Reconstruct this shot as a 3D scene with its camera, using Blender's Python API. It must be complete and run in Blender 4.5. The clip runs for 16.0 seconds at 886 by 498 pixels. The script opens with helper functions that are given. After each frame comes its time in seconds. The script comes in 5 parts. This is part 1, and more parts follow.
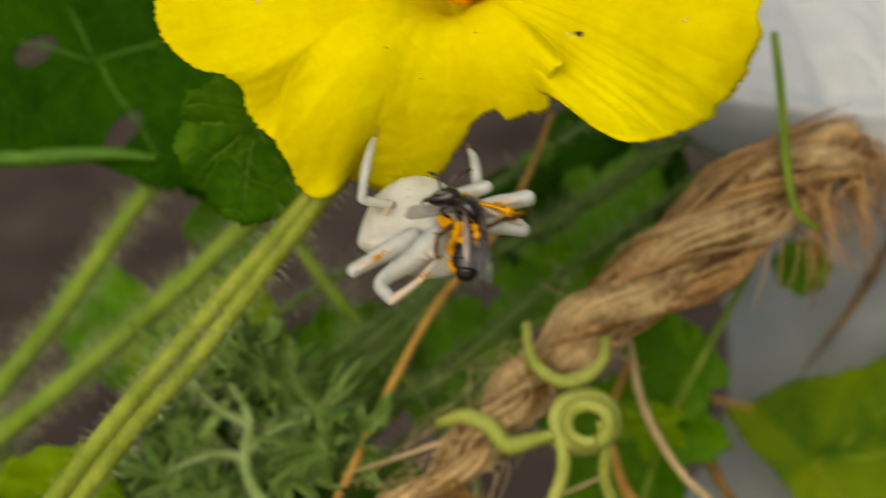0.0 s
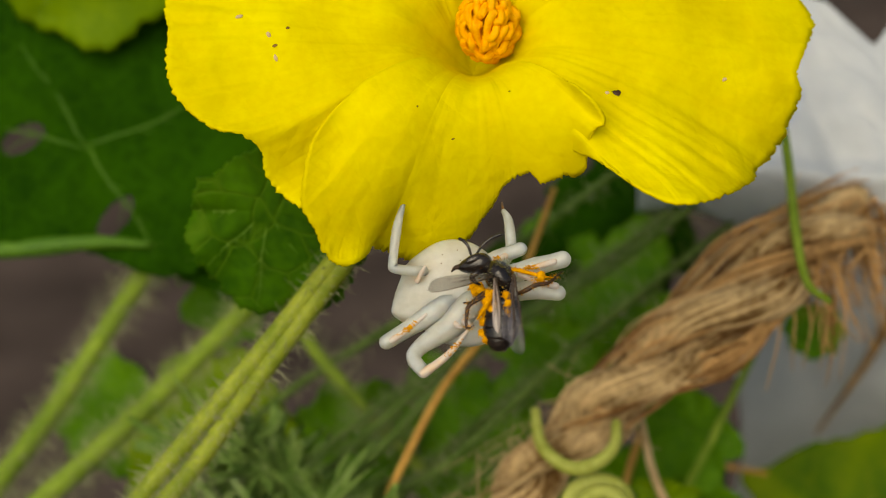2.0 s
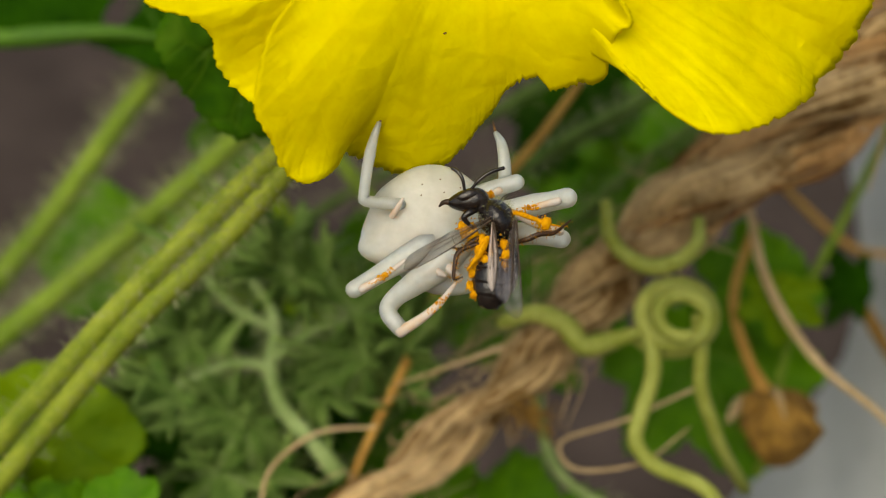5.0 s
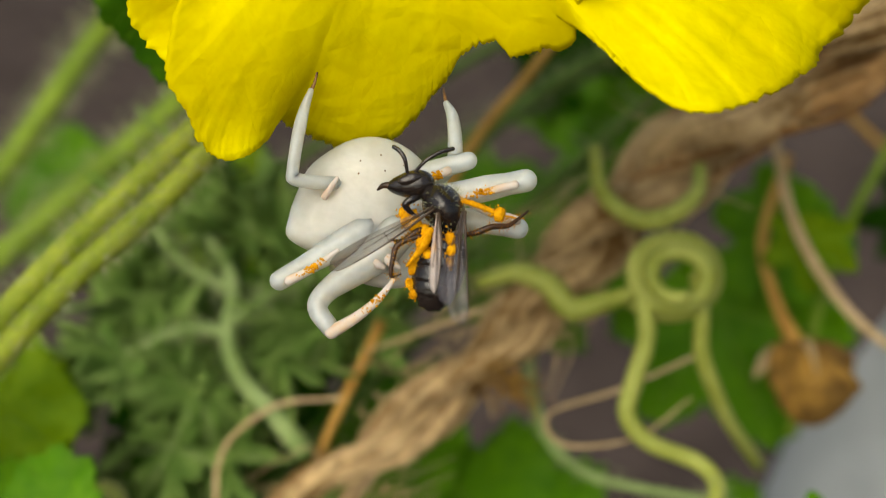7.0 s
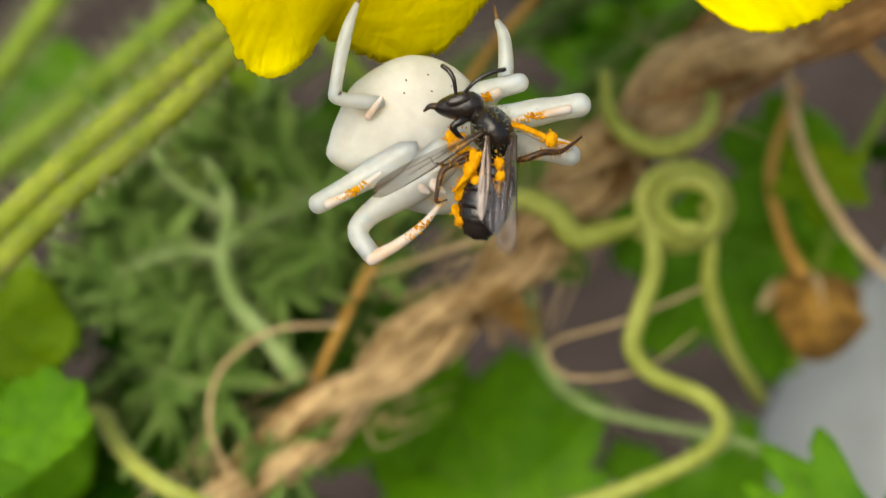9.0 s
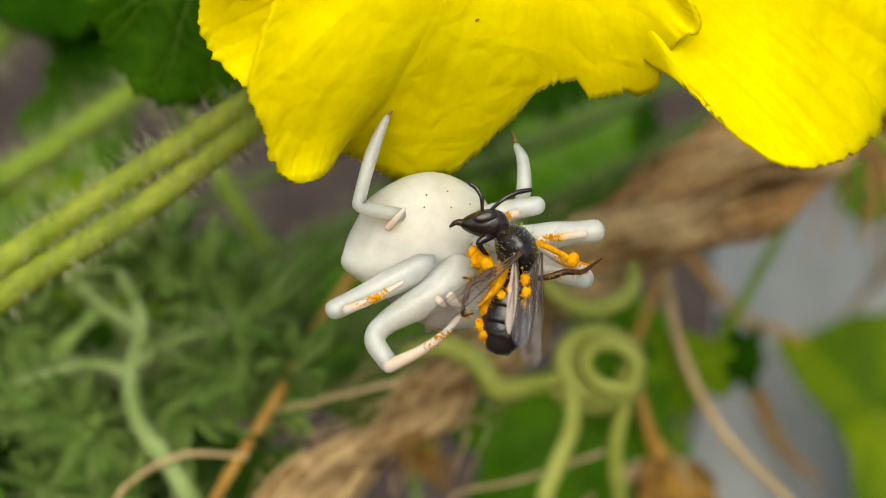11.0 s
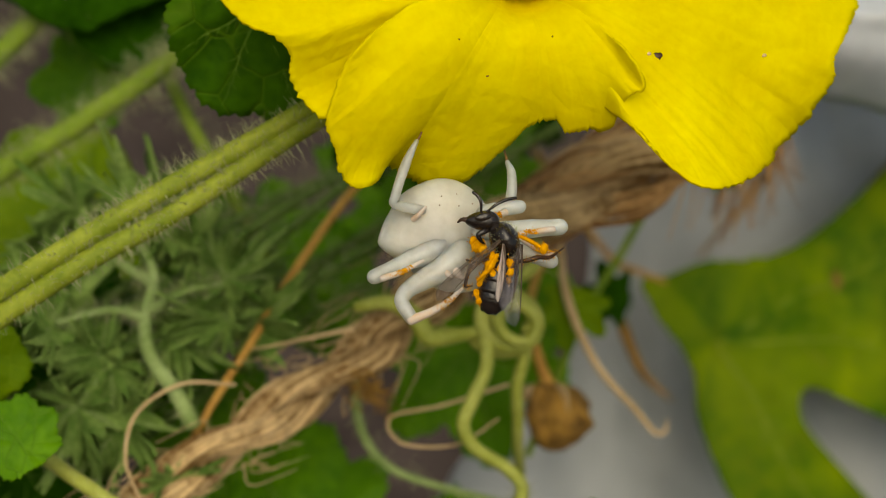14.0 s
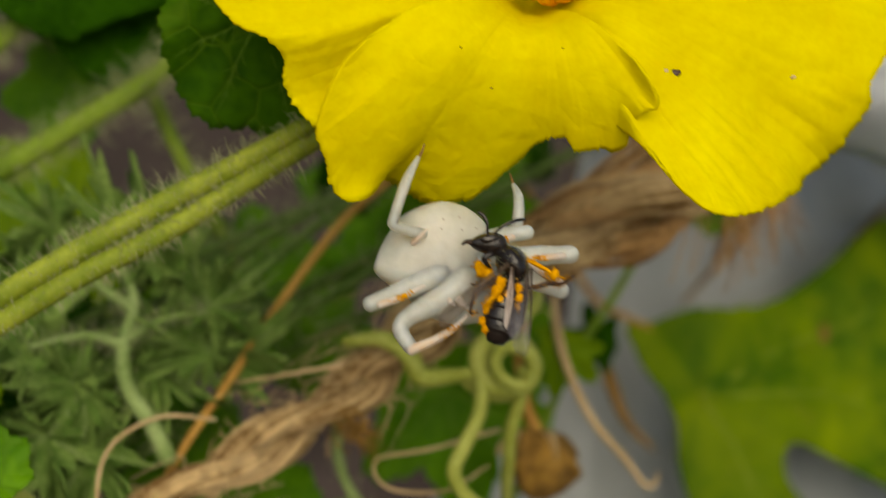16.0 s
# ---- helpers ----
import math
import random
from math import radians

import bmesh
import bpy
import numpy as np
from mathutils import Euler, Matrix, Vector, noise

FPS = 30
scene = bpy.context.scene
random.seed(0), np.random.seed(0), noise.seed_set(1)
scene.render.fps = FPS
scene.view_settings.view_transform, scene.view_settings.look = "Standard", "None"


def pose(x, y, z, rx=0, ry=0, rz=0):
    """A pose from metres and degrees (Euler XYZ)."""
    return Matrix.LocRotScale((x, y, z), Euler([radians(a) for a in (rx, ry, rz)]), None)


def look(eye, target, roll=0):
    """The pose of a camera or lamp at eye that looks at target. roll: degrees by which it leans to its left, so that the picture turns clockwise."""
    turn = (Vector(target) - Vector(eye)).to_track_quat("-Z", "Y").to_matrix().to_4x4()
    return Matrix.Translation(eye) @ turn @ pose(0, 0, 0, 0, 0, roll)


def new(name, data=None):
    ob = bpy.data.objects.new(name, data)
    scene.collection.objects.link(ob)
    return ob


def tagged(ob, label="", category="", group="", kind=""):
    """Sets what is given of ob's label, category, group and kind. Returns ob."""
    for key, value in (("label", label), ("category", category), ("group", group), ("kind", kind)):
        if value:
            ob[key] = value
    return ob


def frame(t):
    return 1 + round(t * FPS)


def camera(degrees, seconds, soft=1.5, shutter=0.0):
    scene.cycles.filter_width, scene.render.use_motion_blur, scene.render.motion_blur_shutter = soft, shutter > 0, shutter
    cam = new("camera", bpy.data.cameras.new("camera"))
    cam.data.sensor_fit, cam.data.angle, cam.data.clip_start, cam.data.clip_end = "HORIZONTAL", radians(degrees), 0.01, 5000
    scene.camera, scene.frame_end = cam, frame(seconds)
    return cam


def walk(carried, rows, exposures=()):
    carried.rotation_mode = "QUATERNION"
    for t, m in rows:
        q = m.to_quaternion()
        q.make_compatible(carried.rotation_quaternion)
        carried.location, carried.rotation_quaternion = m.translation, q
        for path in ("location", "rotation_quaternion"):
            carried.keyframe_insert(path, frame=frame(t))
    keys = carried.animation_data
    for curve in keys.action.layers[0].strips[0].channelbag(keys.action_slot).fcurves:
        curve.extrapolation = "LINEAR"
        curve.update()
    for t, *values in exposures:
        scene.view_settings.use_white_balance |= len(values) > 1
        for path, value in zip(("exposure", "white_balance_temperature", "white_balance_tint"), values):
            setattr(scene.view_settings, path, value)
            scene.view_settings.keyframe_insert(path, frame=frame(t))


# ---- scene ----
# A pale crab spider holds a small bee under a yellow gourd flower, beside a rope.
# Sizes are in millimetres in a frame that leans with the view: x right, y up, z to the viewer.
cam = camera(28.0, 16.0, soft=0.9, shutter=0.5)
LEAN = Matrix.Translation((0, 0, 0.45)) @ Matrix.Rotation(radians(55), 4, "X")
PATH = [
    (0.0, 21.86, -11.37, 131.26, 8.11, 4.98, -1.35),
    (0.5, 27.45, -11.06, 139.40, 7.02, 3.77, -2.39),
    (1.0, 29.87, -12.37, 135.85, 9.91, 5.73, -3.27),
    (1.5, 25.52, -8.85, 131.16, 9.29, 4.70, -3.40),
    (2.0, 21.51, -4.21, 127.98, 8.51, 4.93, -3.21),
    (2.5, 20.52, -4.66, 138.51, 6.04, 4.85, -3.70),
    (3.0, 14.56, -9.85, 146.14, 6.90, 2.86, -3.90),
    (3.5, 9.73, -13.43, 145.67, 5.47, 2.62, -3.55),
    (6.0, 16.57, -29.78, 83.40, 15.12, 5.53, -0.43),
    (6.5, 20.97, -29.77, 84.53, 11.70, 8.11, -1.07),
    (7.0, 19.07, -22.71, 89.57, 9.68, 6.92, -1.56),
    (7.5, 21.25, -22.67, 89.34, 8.92, 7.44, -0.64),
    (8.0, 18.84, -23.85, 90.45, 8.37, 6.69, -0.42),
    (8.5, 18.15, -21.65, 89.91, 6.74, 7.19, -0.39),
    (9.0, 17.22, -22.31, 86.54, 7.32, 6.35, -0.57),
    (9.5, 3.81, -26.78, 83.19, 10.62, -0.19, 0.84),
    (12.0, -8.89, -34.05, 84.75, 16.41, -9.96, 0.63),
    (12.5, -8.34, -35.71, 82.18, 16.13, -10.54, -0.97),
    (13.0, -11.22, -33.54, 89.75, 16.35, -11.67, 0.33),
    (13.5, -15.08, -34.09, 94.11, 16.88, -11.85, 2.52),
    (14.0, -22.01, -28.46, 118.25, 11.00, -13.36, 3.52),
    (14.5, -22.08, -32.28, 114.68, 11.86, -13.49, 3.80),
    (15.0, -23.04, -34.26, 118.16, 11.44, -15.53, 3.87),
    (15.5, -24.49, -30.14, 115.83, 11.15, -16.25, 4.99),
    (16.0, -26.11, -27.62, 109.28, 12.40, -15.74, 5.35),
]
# seconds, then millimetres and degrees by which the flower has swung about its hub
FLOWER_SWAY = [
    (0.0, 2.12, 13.18, -3.17, -7.47, 1.68, 2.36),
    (0.5, 0.13, 14.07, -1.45, -8.04, 7.68, 3.37),
    (1.0, 1.66, 13.23, -0.65, -7.66, 8.99, 2.96),
    (1.5, 2.24, 13.94, 0.02, -9.70, 8.98, 2.40),
    (2.0, 4.29, 14.68, -0.30, -9.87, 6.43, 1.50),
    (2.5, 3.59, 12.84, 0.01, -10.09, 5.27, 0.37),
    (3.0, 1.55, 8.38, 0.62, -8.55, 3.40, -0.55),
    (3.5, -0.35, 6.56, 1.39, -7.94, 2.45, -1.12),
    (6.0, -1.90, -1.68, 1.17, 5.74, 3.35, 0.25),
    (6.5, -0.83, -0.83, 0.74, 5.43, 4.50, -1.15),
    (7.0, -0.93, -0.69, 0.41, 1.49, 3.72, -1.38),
    (7.5, -0.96, -1.64, 0.28, 1.15, 4.78, -0.52),
    (8.0, -1.43, -1.97, 0.41, 1.57, 3.50, -0.51),
    (8.5, -0.50, -1.57, 0.36, 1.02, 3.14, -0.39),
    (9.0, 0.81, -0.42, 0.29, 3.07, 2.26, -0.84),
    (9.5, -1.91, -0.71, 0.30, 5.33, -1.97, 0.74),
    (12.0, 0.33, -1.41, 2.80, 6.07, -3.94, 0.65),
    (12.5, 2.82, 0.38, -0.55, 9.30, -6.04, -2.21),
    (13.0, 2.02, 0.42, -1.26, 7.11, -6.89, -1.34),
    (13.5, 1.91, 0.95, -2.01, 7.59, -9.25, -1.85),
    (14.0, 2.17, 1.12, 0.15, 1.88, -6.64, 0.40),
    (14.5, 1.85, 2.30, 0.28, 3.85, -9.08, -0.27),
    (15.0, 0.11, 2.50, 0.80, 2.25, -9.27, -0.67),
    (15.5, 0.91, 1.96, 0.48, 1.72, -10.57, 0.24),
    (16.0, 1.39, 1.90, 0.41, 2.32, -12.61, -0.74),
]
# the same for the spider and its prey
SPIDER_SWAY = [
    (0.0, 2.60, 12.70, -0.39, -12.18, 3.63, 1.66),
    (0.5, 1.20, 14.72, -0.27, -10.03, 0.06, 3.67),
    (1.0, 3.11, 13.86, -0.29, -9.91, -0.77, 2.54),
    (1.5, 4.18, 14.42, -0.48, -11.62, -0.69, 0.40),
    (2.0, 5.60, 15.42, -0.09, -11.26, -2.03, 1.34),
    (2.5, 4.61, 13.79, -0.01, -10.10, -2.11, 0.84),
    (3.0, 1.79, 9.38, -0.14, -7.72, -1.95, 1.07),
    (3.5, 0.03, 7.28, -0.27, -7.35, -1.55, -0.51),
    (6.0, -2.26, -1.47, 0.16, 4.05, 5.64, 1.21),
    (6.5, -1.22, -0.55, -0.08, 4.00, 6.87, -0.13),
    (7.0, -1.44, -0.31, -0.03, 2.12, 6.60, 0.00),
    (7.5, -1.35, -1.37, 0.26, 1.92, 6.44, 0.48),
    (8.0, -1.83, -1.84, 0.48, 1.99, 5.85, 0.84),
    (8.5, -0.70, -1.46, 0.59, 1.50, 5.43, 0.00),
    (9.0, 0.70, -0.58, 0.55, 1.98, 5.36, -0.53),
    (9.5, -2.08, -1.25, 1.02, 2.76, 1.61, 1.36),
    (12.0, 0.45, -0.31, 0.08, 6.53, -2.94, -1.32),
    (12.5, 2.38, 0.05, 0.14, 7.53, -3.37, -1.53),
    (13.0, 1.55, 0.07, -0.14, 6.69, -3.26, -1.35),
    (13.5, 1.13, 0.50, -0.59, 6.89, -3.67, -1.56),
    (14.0, 1.94, 1.48, -0.22, 4.31, -4.42, -0.58),
    (14.5, 1.28, 2.33, -0.10, 2.40, -5.85, 0.16),
    (15.0, -0.53, 2.62, 0.16, 2.06, -5.08, -0.02),
    (15.5, 0.27, 1.87, 0.58, 2.04, -5.07, -0.32),
    (16.0, 0.39, 1.46, 0.47, 0.18, -5.67, 0.44),
]


def mm(x, y, z):
    return Vector((x, y, z)) * 0.001


def eye_pose(x, y, z, pitch, yaw, roll):
    turn = Matrix.Rotation(radians(yaw), 4, "Y") @ Matrix.Rotation(radians(pitch), 4, "X") @ Matrix.Rotation(radians(roll), 4, "Z")
    return LEAN @ Matrix.Translation(mm(x, y, z)) @ turn


EXPOSURES = [
    (0.0, -0.18, 7800, 3),
    (3.5, -0.11, 7800, 3),
    (6.0, 0.15, 7100, 3),
    (6.5, 0.37, 7100, 3),
    (7.0, 0.18, 7100, 3),
    (7.5, 0.04, 7100, 3),
    (8.0, 0.18, 7100, 3),
    (8.5, 0.30, 7100, 3),
    (9.0, 0.37, 7100, 3),
    (9.5, 0.42, 7100, 3),
    (12.0, 0.30, 7100, 3),
    (12.5, 0.20, 7150, 3),
    (13.0, -0.10, 7500, 3),
    (13.5, -0.08, 7800, 3),
    (14.0, -0.22, 7800, 3),
    (14.5, -0.08, 7800, 3),
    (15.0, -0.23, 7800, 3),
    (16.0, -0.26, 7800, 3),
]
walk(cam, [(r[0], eye_pose(*r[1:])) for r in PATH], EXPOSURES)
cam.data.dof.use_dof = True
cam.data.dof.aperture_fstop = 30

# ---- light: an overcast day ----
world = bpy.data.worlds.new("overcast_sky")
scene.world = world
world.use_nodes = True
wn = world.node_tree.nodes
sky = wn.new("ShaderNodeTexSky")
sky.sky_type, sky.sun_disc = "NISHITA", False
sky.sun_elevation, sky.sun_rotation = radians(47), radians(195)
sky.air_density, sky.dust_density = 1.0, 4.0
world.node_tree.links.new(sky.outputs[0], wn["Background"].inputs[0])
wn["Background"].inputs[1].default_value = 0.13
sun = new("sun", bpy.data.lights.new("sun", "SUN"))
sun.data.energy, sun.data.angle, sun.data.color = 1.9, radians(60), (1.0, 0.96, 0.9)
sun.matrix_world = look((-0.7, -2.6, 3.3), (0, 0, 0.4))


# ---- materials ----
def material(name, low, high, scale, rough=0.6, bump=0.3, fine=6.0, bump_mm=0.15, island=0.0, metal=0.0, sss=0.0, through_light=0.0, coat=0.0, alpha=1.0, mid=0.5, stretch=(1, 1, 1), gloss=0.3):
    """Two tones in two sizes of mottling, with relief. scale: mottles a metre."""
    m = bpy.data.materials.new(name)
    m.use_nodes = True
    n, l = m.node_tree.nodes, m.node_tree.links
    p = n["Principled BSDF"]
    tc = n.new("ShaderNodeTexCoord")
    mp = n.new("ShaderNodeMapping")
    mp.inputs["Scale"].default_value = stretch
    l.new(tc.outputs["Object"], mp.inputs[0])
    a, b = n.new("ShaderNodeTexNoise"), n.new("ShaderNodeTexNoise")
    a.inputs["Scale"].default_value, a.inputs["Detail"].default_value = scale, 4
    b.inputs["Scale"].default_value, b.inputs["Detail"].default_value = scale * fine, 3
    l.new(mp.outputs[0], a.inputs[0]), l.new(mp.outputs[0], b.inputs[0])
    add = n.new("ShaderNodeMath")
    add.operation = "MULTIPLY_ADD"
    add.inputs[1].default_value = 0.45
    l.new(b.outputs[0], add.inputs[0]), l.new(a.outputs[0], add.inputs[2])
    ramp = n.new("ShaderNodeValToRGB")
    ramp.color_ramp.elements[0].position, ramp.color_ramp.elements[1].position = mid, mid + 0.45
    ramp.color_ramp.elements[0].color, ramp.color_ramp.elements[1].color = (*low, 1), (*high, 1)
    if island:
        g = n.new("ShaderNodeNewGeometry")
        s = n.new("ShaderNodeMath")
        s.operation = "MULTIPLY_ADD"
        s.inputs[1].default_value, s.inputs[2].default_value = island, -island / 2
        l.new(g.outputs["Random Per Island"], s.inputs[0])
        t = n.new("ShaderNodeMath")
        l.new(add.outputs[0], t.inputs[0]), l.new(s.outputs[0], t.inputs[1])
        l.new(t.outputs[0], ramp.inputs[0])
    else:
        l.new(add.outputs[0], ramp.inputs[0])
    l.new(ramp.outputs[0], p.inputs["Base Color"])
    p.inputs["Roughness"].default_value, p.inputs["Metallic"].default_value = rough, metal
    p.inputs["Coat Weight"].default_value = coat
    p.inputs["Specular IOR Level"].default_value = gloss
    p.inputs["Alpha"].default_value = alpha
    if sss:
        p.inputs["Subsurface Weight"].default_value = sss
        p.inputs["Subsurface Radius"].default_value = (1.0, 0.8, 0.6)
        p.inputs["Subsurface Scale"].default_value = 0.005
    bp = n.new("ShaderNodeBump")
    bp.inputs["Strength"].default_value, bp.inputs["Distance"].default_value = bump, bump_mm * 0.001
    l.new(add.outputs[0], bp.inputs["Height"])
    l.new(bp.outputs[0], p.inputs["Normal"])
    if through_light:
        tr, mix = n.new("ShaderNodeBsdfTranslucent"), n.new("ShaderNodeMixShader")
        l.new(ramp.outputs[0], tr.inputs[0])
        mix.inputs[0].default_value = through_light
        l.new(p.outputs[0], mix.inputs[1]), l.new(tr.outputs[0], mix.inputs[2])
        l.new(mix.outputs[0], n["Material Output"].inputs[0])
    return m


def netted(m, scale, depth_mm, color=None, width=0.08):
    """Adds a net of fine veins to a leaf's or petal's relief."""
    n, l = m.node_tree.nodes, m.node_tree.links
    tc = n["Texture Coordinate"]
    v = n.new("ShaderNodeTexVoronoi")
    v.feature = "DISTANCE_TO_EDGE"
    v.inputs["Scale"].default_value = scale
    wob, mixv = n.new("ShaderNodeTexNoise"), n.new("ShaderNodeMix")
    wob.inputs["Scale"].default_value = scale * 0.8
    mixv.data_type = "VECTOR"
    mixv.inputs["Factor"].default_value = 0.0006
    l.new(tc.outputs["Object"], wob.inputs[0])
    add = n.new("ShaderNodeVectorMath")
    add.operation = "MULTIPLY_ADD"
    add.inputs[1].default_value = (0.4 / scale,) * 3
    l.new(wob.outputs["Color"], add.inputs[0]), l.new(tc.outputs["Object"], add.inputs[2])
    l.new(add.outputs[0], v.inputs["Vector"])
    r = n.new("ShaderNodeMapRange")
    r.inputs["From Max"].default_value = width
    l.new(v.outputs["Distance"], r.inputs[0])
    b2 = n.new("ShaderNodeBump")
    b2.inputs["Strength"].default_value, b2.inputs["Distance"].default_value = 0.6, depth_mm * 0.001
    l.new(r.outputs[0], b2.inputs["Height"])
    l.new(n["Bump"].outputs[0], b2.inputs["Normal"])
    p = n["Principled BSDF"]
    l.new(b2.outputs[0], p.inputs["Normal"])
    if color:
        ramp = n["Color Ramp"]
        mc = n.new("ShaderNodeMix")
        mc.data_type = "RGBA"
        mc.inputs[6].default_value = (*color, 1)
        l.new(r.outputs[0], mc.inputs[0]), l.new(ramp.outputs[0], mc.inputs[7])
        l.new(mc.outputs[2], p.inputs["Base Color"])
    return m


PETAL = netted(material("yellow_petal", (0.80, 0.66, 0.0), (0.90, 0.80, 0.003), 150, 0.75, 0.5, 9, 0.3, through_light=0.32, gloss=0.12), 520, 0.09, None, 0.35)
THROAT = material("orange_anther", (0.85, 0.30, 0.003), (0.95, 0.48, 0.012), 1500, 0.7, 0.6, 5, 0.2, sss=0.1, gloss=0.1)
LEAF = netted(material("gourd_leaf", (0.04522, 0.155, 0.001292), (0.1292, 0.3101, 0.003876), 110, 0.6, 0.5, 8, 0.3, through_light=0.25, gloss=0.15), 380, 0.07, (0.075, 0.19, 0.006), 0.04)
# Very dark green; also puts shade into the colour of leaves deep behind.
LEAF_DARK = netted(material("dark_shaded_leaf", (0.006, 0.034, 0), (0.021, 0.080, 0.0007), 110, 0.8, 0.5, 8, 0.3, through_light=0.2, gloss=0.04), 340, 0.07, (0.022, 0.08, 0.002), 0.04)
LEAF_DEEP = netted(material("deep_green_leaf", (0.018, 0.075, 0.001), (0.06, 0.17, 0.002), 110, 0.7, 0.5, 8, 0.3, through_light=0.25, gloss=0.08), 300, 0.2, (0.075, 0.17, 0.006), 0.05)
LEAF_PALE = netted(material("young_leaf", (0.1076, 0.2242, 0.000897), (0.2153, 0.3409, 0.002691), 90, 0.6, 0.4, 8, 0.3, through_light=0.35, gloss=0.15), 380, 0.06, (0.2, 0.33, 0.01), 0.04)
LEAF_SUN = netted(material("spotted_leaf", (0.025, 0.10, 0.0), (0.22, 0.31, 0.003), 85, 0.65, 0.4, 3, 0.4, through_light=0.3, gloss=0.12, mid=0.55), 200, 0.06, (0.14, 0.2, 0.004), 0.03)
LEAF_GREY = netted(material("downy_leaf", (0.075, 0.175, 0.022), (0.29, 0.42, 0.115), 200, 0.85, 0.6, 8, 0.3, through_light=0.25, gloss=0.1), 600, 0.2, (0.16, 0.27, 0.06), 0.05)
VEIN = material("leaf_vein", (0.07, 0.17, 0.006), (0.15, 0.27, 0.02), 300, 0.6, 0.3)
VEIN_SUN = material("mottled_leaf_vein", (0.12, 0.19, 0.004), (0.2, 0.27, 0.01), 300, 0.6, 0.3)
VEIN_DARK = material("dark_leaf_vein", (0.03, 0.10, 0.002), (0.07, 0.17, 0.006), 300, 0.6, 0.3)
STEM = material("green_stem", (0.13, 0.19, 0.008), (0.29, 0.34, 0.035), 300, 0.65, 0.5, 7, 0.2, sss=0.1)
STEM_DULL = material("dull_stem", (0.0936, 0.1685, 0.003744), (0.2059, 0.2995, 0.02808), 300, 0.75, 0.5, 7, 0.2)
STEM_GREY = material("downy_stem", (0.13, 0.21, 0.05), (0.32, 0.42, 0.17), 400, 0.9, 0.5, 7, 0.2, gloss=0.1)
# Darker copy of the downy stem skin, with shade put into its colour.
STEM_SHADED = material("shaded_downy_stem", (0.05, 0.10, 0.015), (0.13, 0.20, 0.05), 400, 0.9, 0.5, 7, 0.2, gloss=0.1)
HAIR = material("pale_hair", (0.42, 0.45, 0.2), (0.66, 0.68, 0.42), 500, 0.5, 0.1, alpha=0.5)
TENDRIL = material("tendril_skin", (0.22, 0.26, 0.03), (0.40, 0.43, 0.10), 300, 0.55, 0.4, 7, 0.15, sss=0.15)
FIBRE = material("sisal_fibre", (0.15, 0.08, 0.024), (0.75, 0.55, 0.29), 160, 0.8, 0.5, 8, 0.1, island=0.55, gloss=0.1, mid=0.42)
FIBRE_OLD = material("brown_fibre", (0.17, 0.078, 0.024), (0.60, 0.36, 0.15), 160, 0.85, 0.5, 8, 0.1, island=0.8, gloss=0.1, mid=0.42)
DRY = material("dry_stalk", (0.34, 0.17, 0.03), (0.60, 0.35, 0.08), 400, 0.7, 0.5)
STRAW = material("pale_straw", (0.40, 0.28, 0.13), (0.62, 0.46, 0.26), 400, 0.7, 0.4)
HUSK = material("dry_husk", (0.06, 0.028, 0.005), (0.40, 0.22, 0.04), 260, 0.8, 0.8, 4, 0.5)
PALE = material("spider_skin", (0.45, 0.445, 0.39), (0.60, 0.595, 0.545), 260, 0.32, 0.4, 4, 0.2, sss=1.0, through_light=0.08, gloss=0.45)
PALE_LEG = material("spider_leg_skin", (0.45, 0.445, 0.395), (0.60, 0.595, 0.55), 400, 0.30, 0.3, 4, 0.1, sss=1.0, through_light=0.1, gloss=0.45)
BLUSH = material("dusted_tarsus", (0.66, 0.40, 0.20), (0.63, 0.55, 0.49), 900, 0.55, 0.3, 3, 0.05, sss=0.3, mid=0.38)
CLAW = material("dark_claw", (0.08, 0.04, 0.02), (0.25, 0.13, 0.04), 2000, 0.5)
CHITIN = material("black_chitin", (0.004, 0.0035, 0.004), (0.022, 0.015, 0.012), 900, 0.22, 0.8, 5, 0.1, coat=0.2, gloss=0.45)
CHITIN_BROWN = material("brown_chitin", (0.012, 0.006, 0.003), (0.065, 0.026, 0.008), 1200, 0.35, 0.4, 5, 0.05)
POLLEN = material("orange_pollen", (0.45, 0.17, 0.003), (0.80, 0.40, 0.012), 2200, 0.95, 0.9, 3, 0.15, gloss=0.05)
WING = material("wing_membrane", (0.03, 0.03, 0.04), (0.16, 0.15, 0.18), 500, 0.2, 0.6, 5, 0.12, alpha=0.34, gloss=0.5)
WING_BROWN = material("brown_wing_membrane", (0.035, 0.022, 0.014), (0.14, 0.10, 0.075), 500, 0.3, 0.3, 5, 0.05, alpha=0.55, gloss=0.25)
WING_PALE = material("pale_wing_membrane", (0.55, 0.38, 0.30), (0.75, 0.66, 0.62), 500, 0.3, 0.3, 5, 0.05, alpha=0.5, gloss=0.3)
WING_VEIN = material("wing_vein", (0.03, 0.018, 0.012), (0.08, 0.05, 0.03), 900, 0.4)
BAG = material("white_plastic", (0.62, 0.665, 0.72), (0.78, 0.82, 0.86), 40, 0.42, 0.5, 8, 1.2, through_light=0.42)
# The same sack's thin side, its colour greyed to hold shade.
FILM_SHADED = material("shaded_grey_film", (0.39, 0.425, 0.445), (0.59, 0.63, 0.65), 30, 0.45, 0.5, 5, 1.2, through_light=0.35)
SOIL = material("bare_soil", (0.0286, 0.0209, 0.0176), (0.0825, 0.0616, 0.0528), 18, 0.95, 0.8, 12, 6.0, gloss=0.1)


# ---- building ----
SWAYING = []


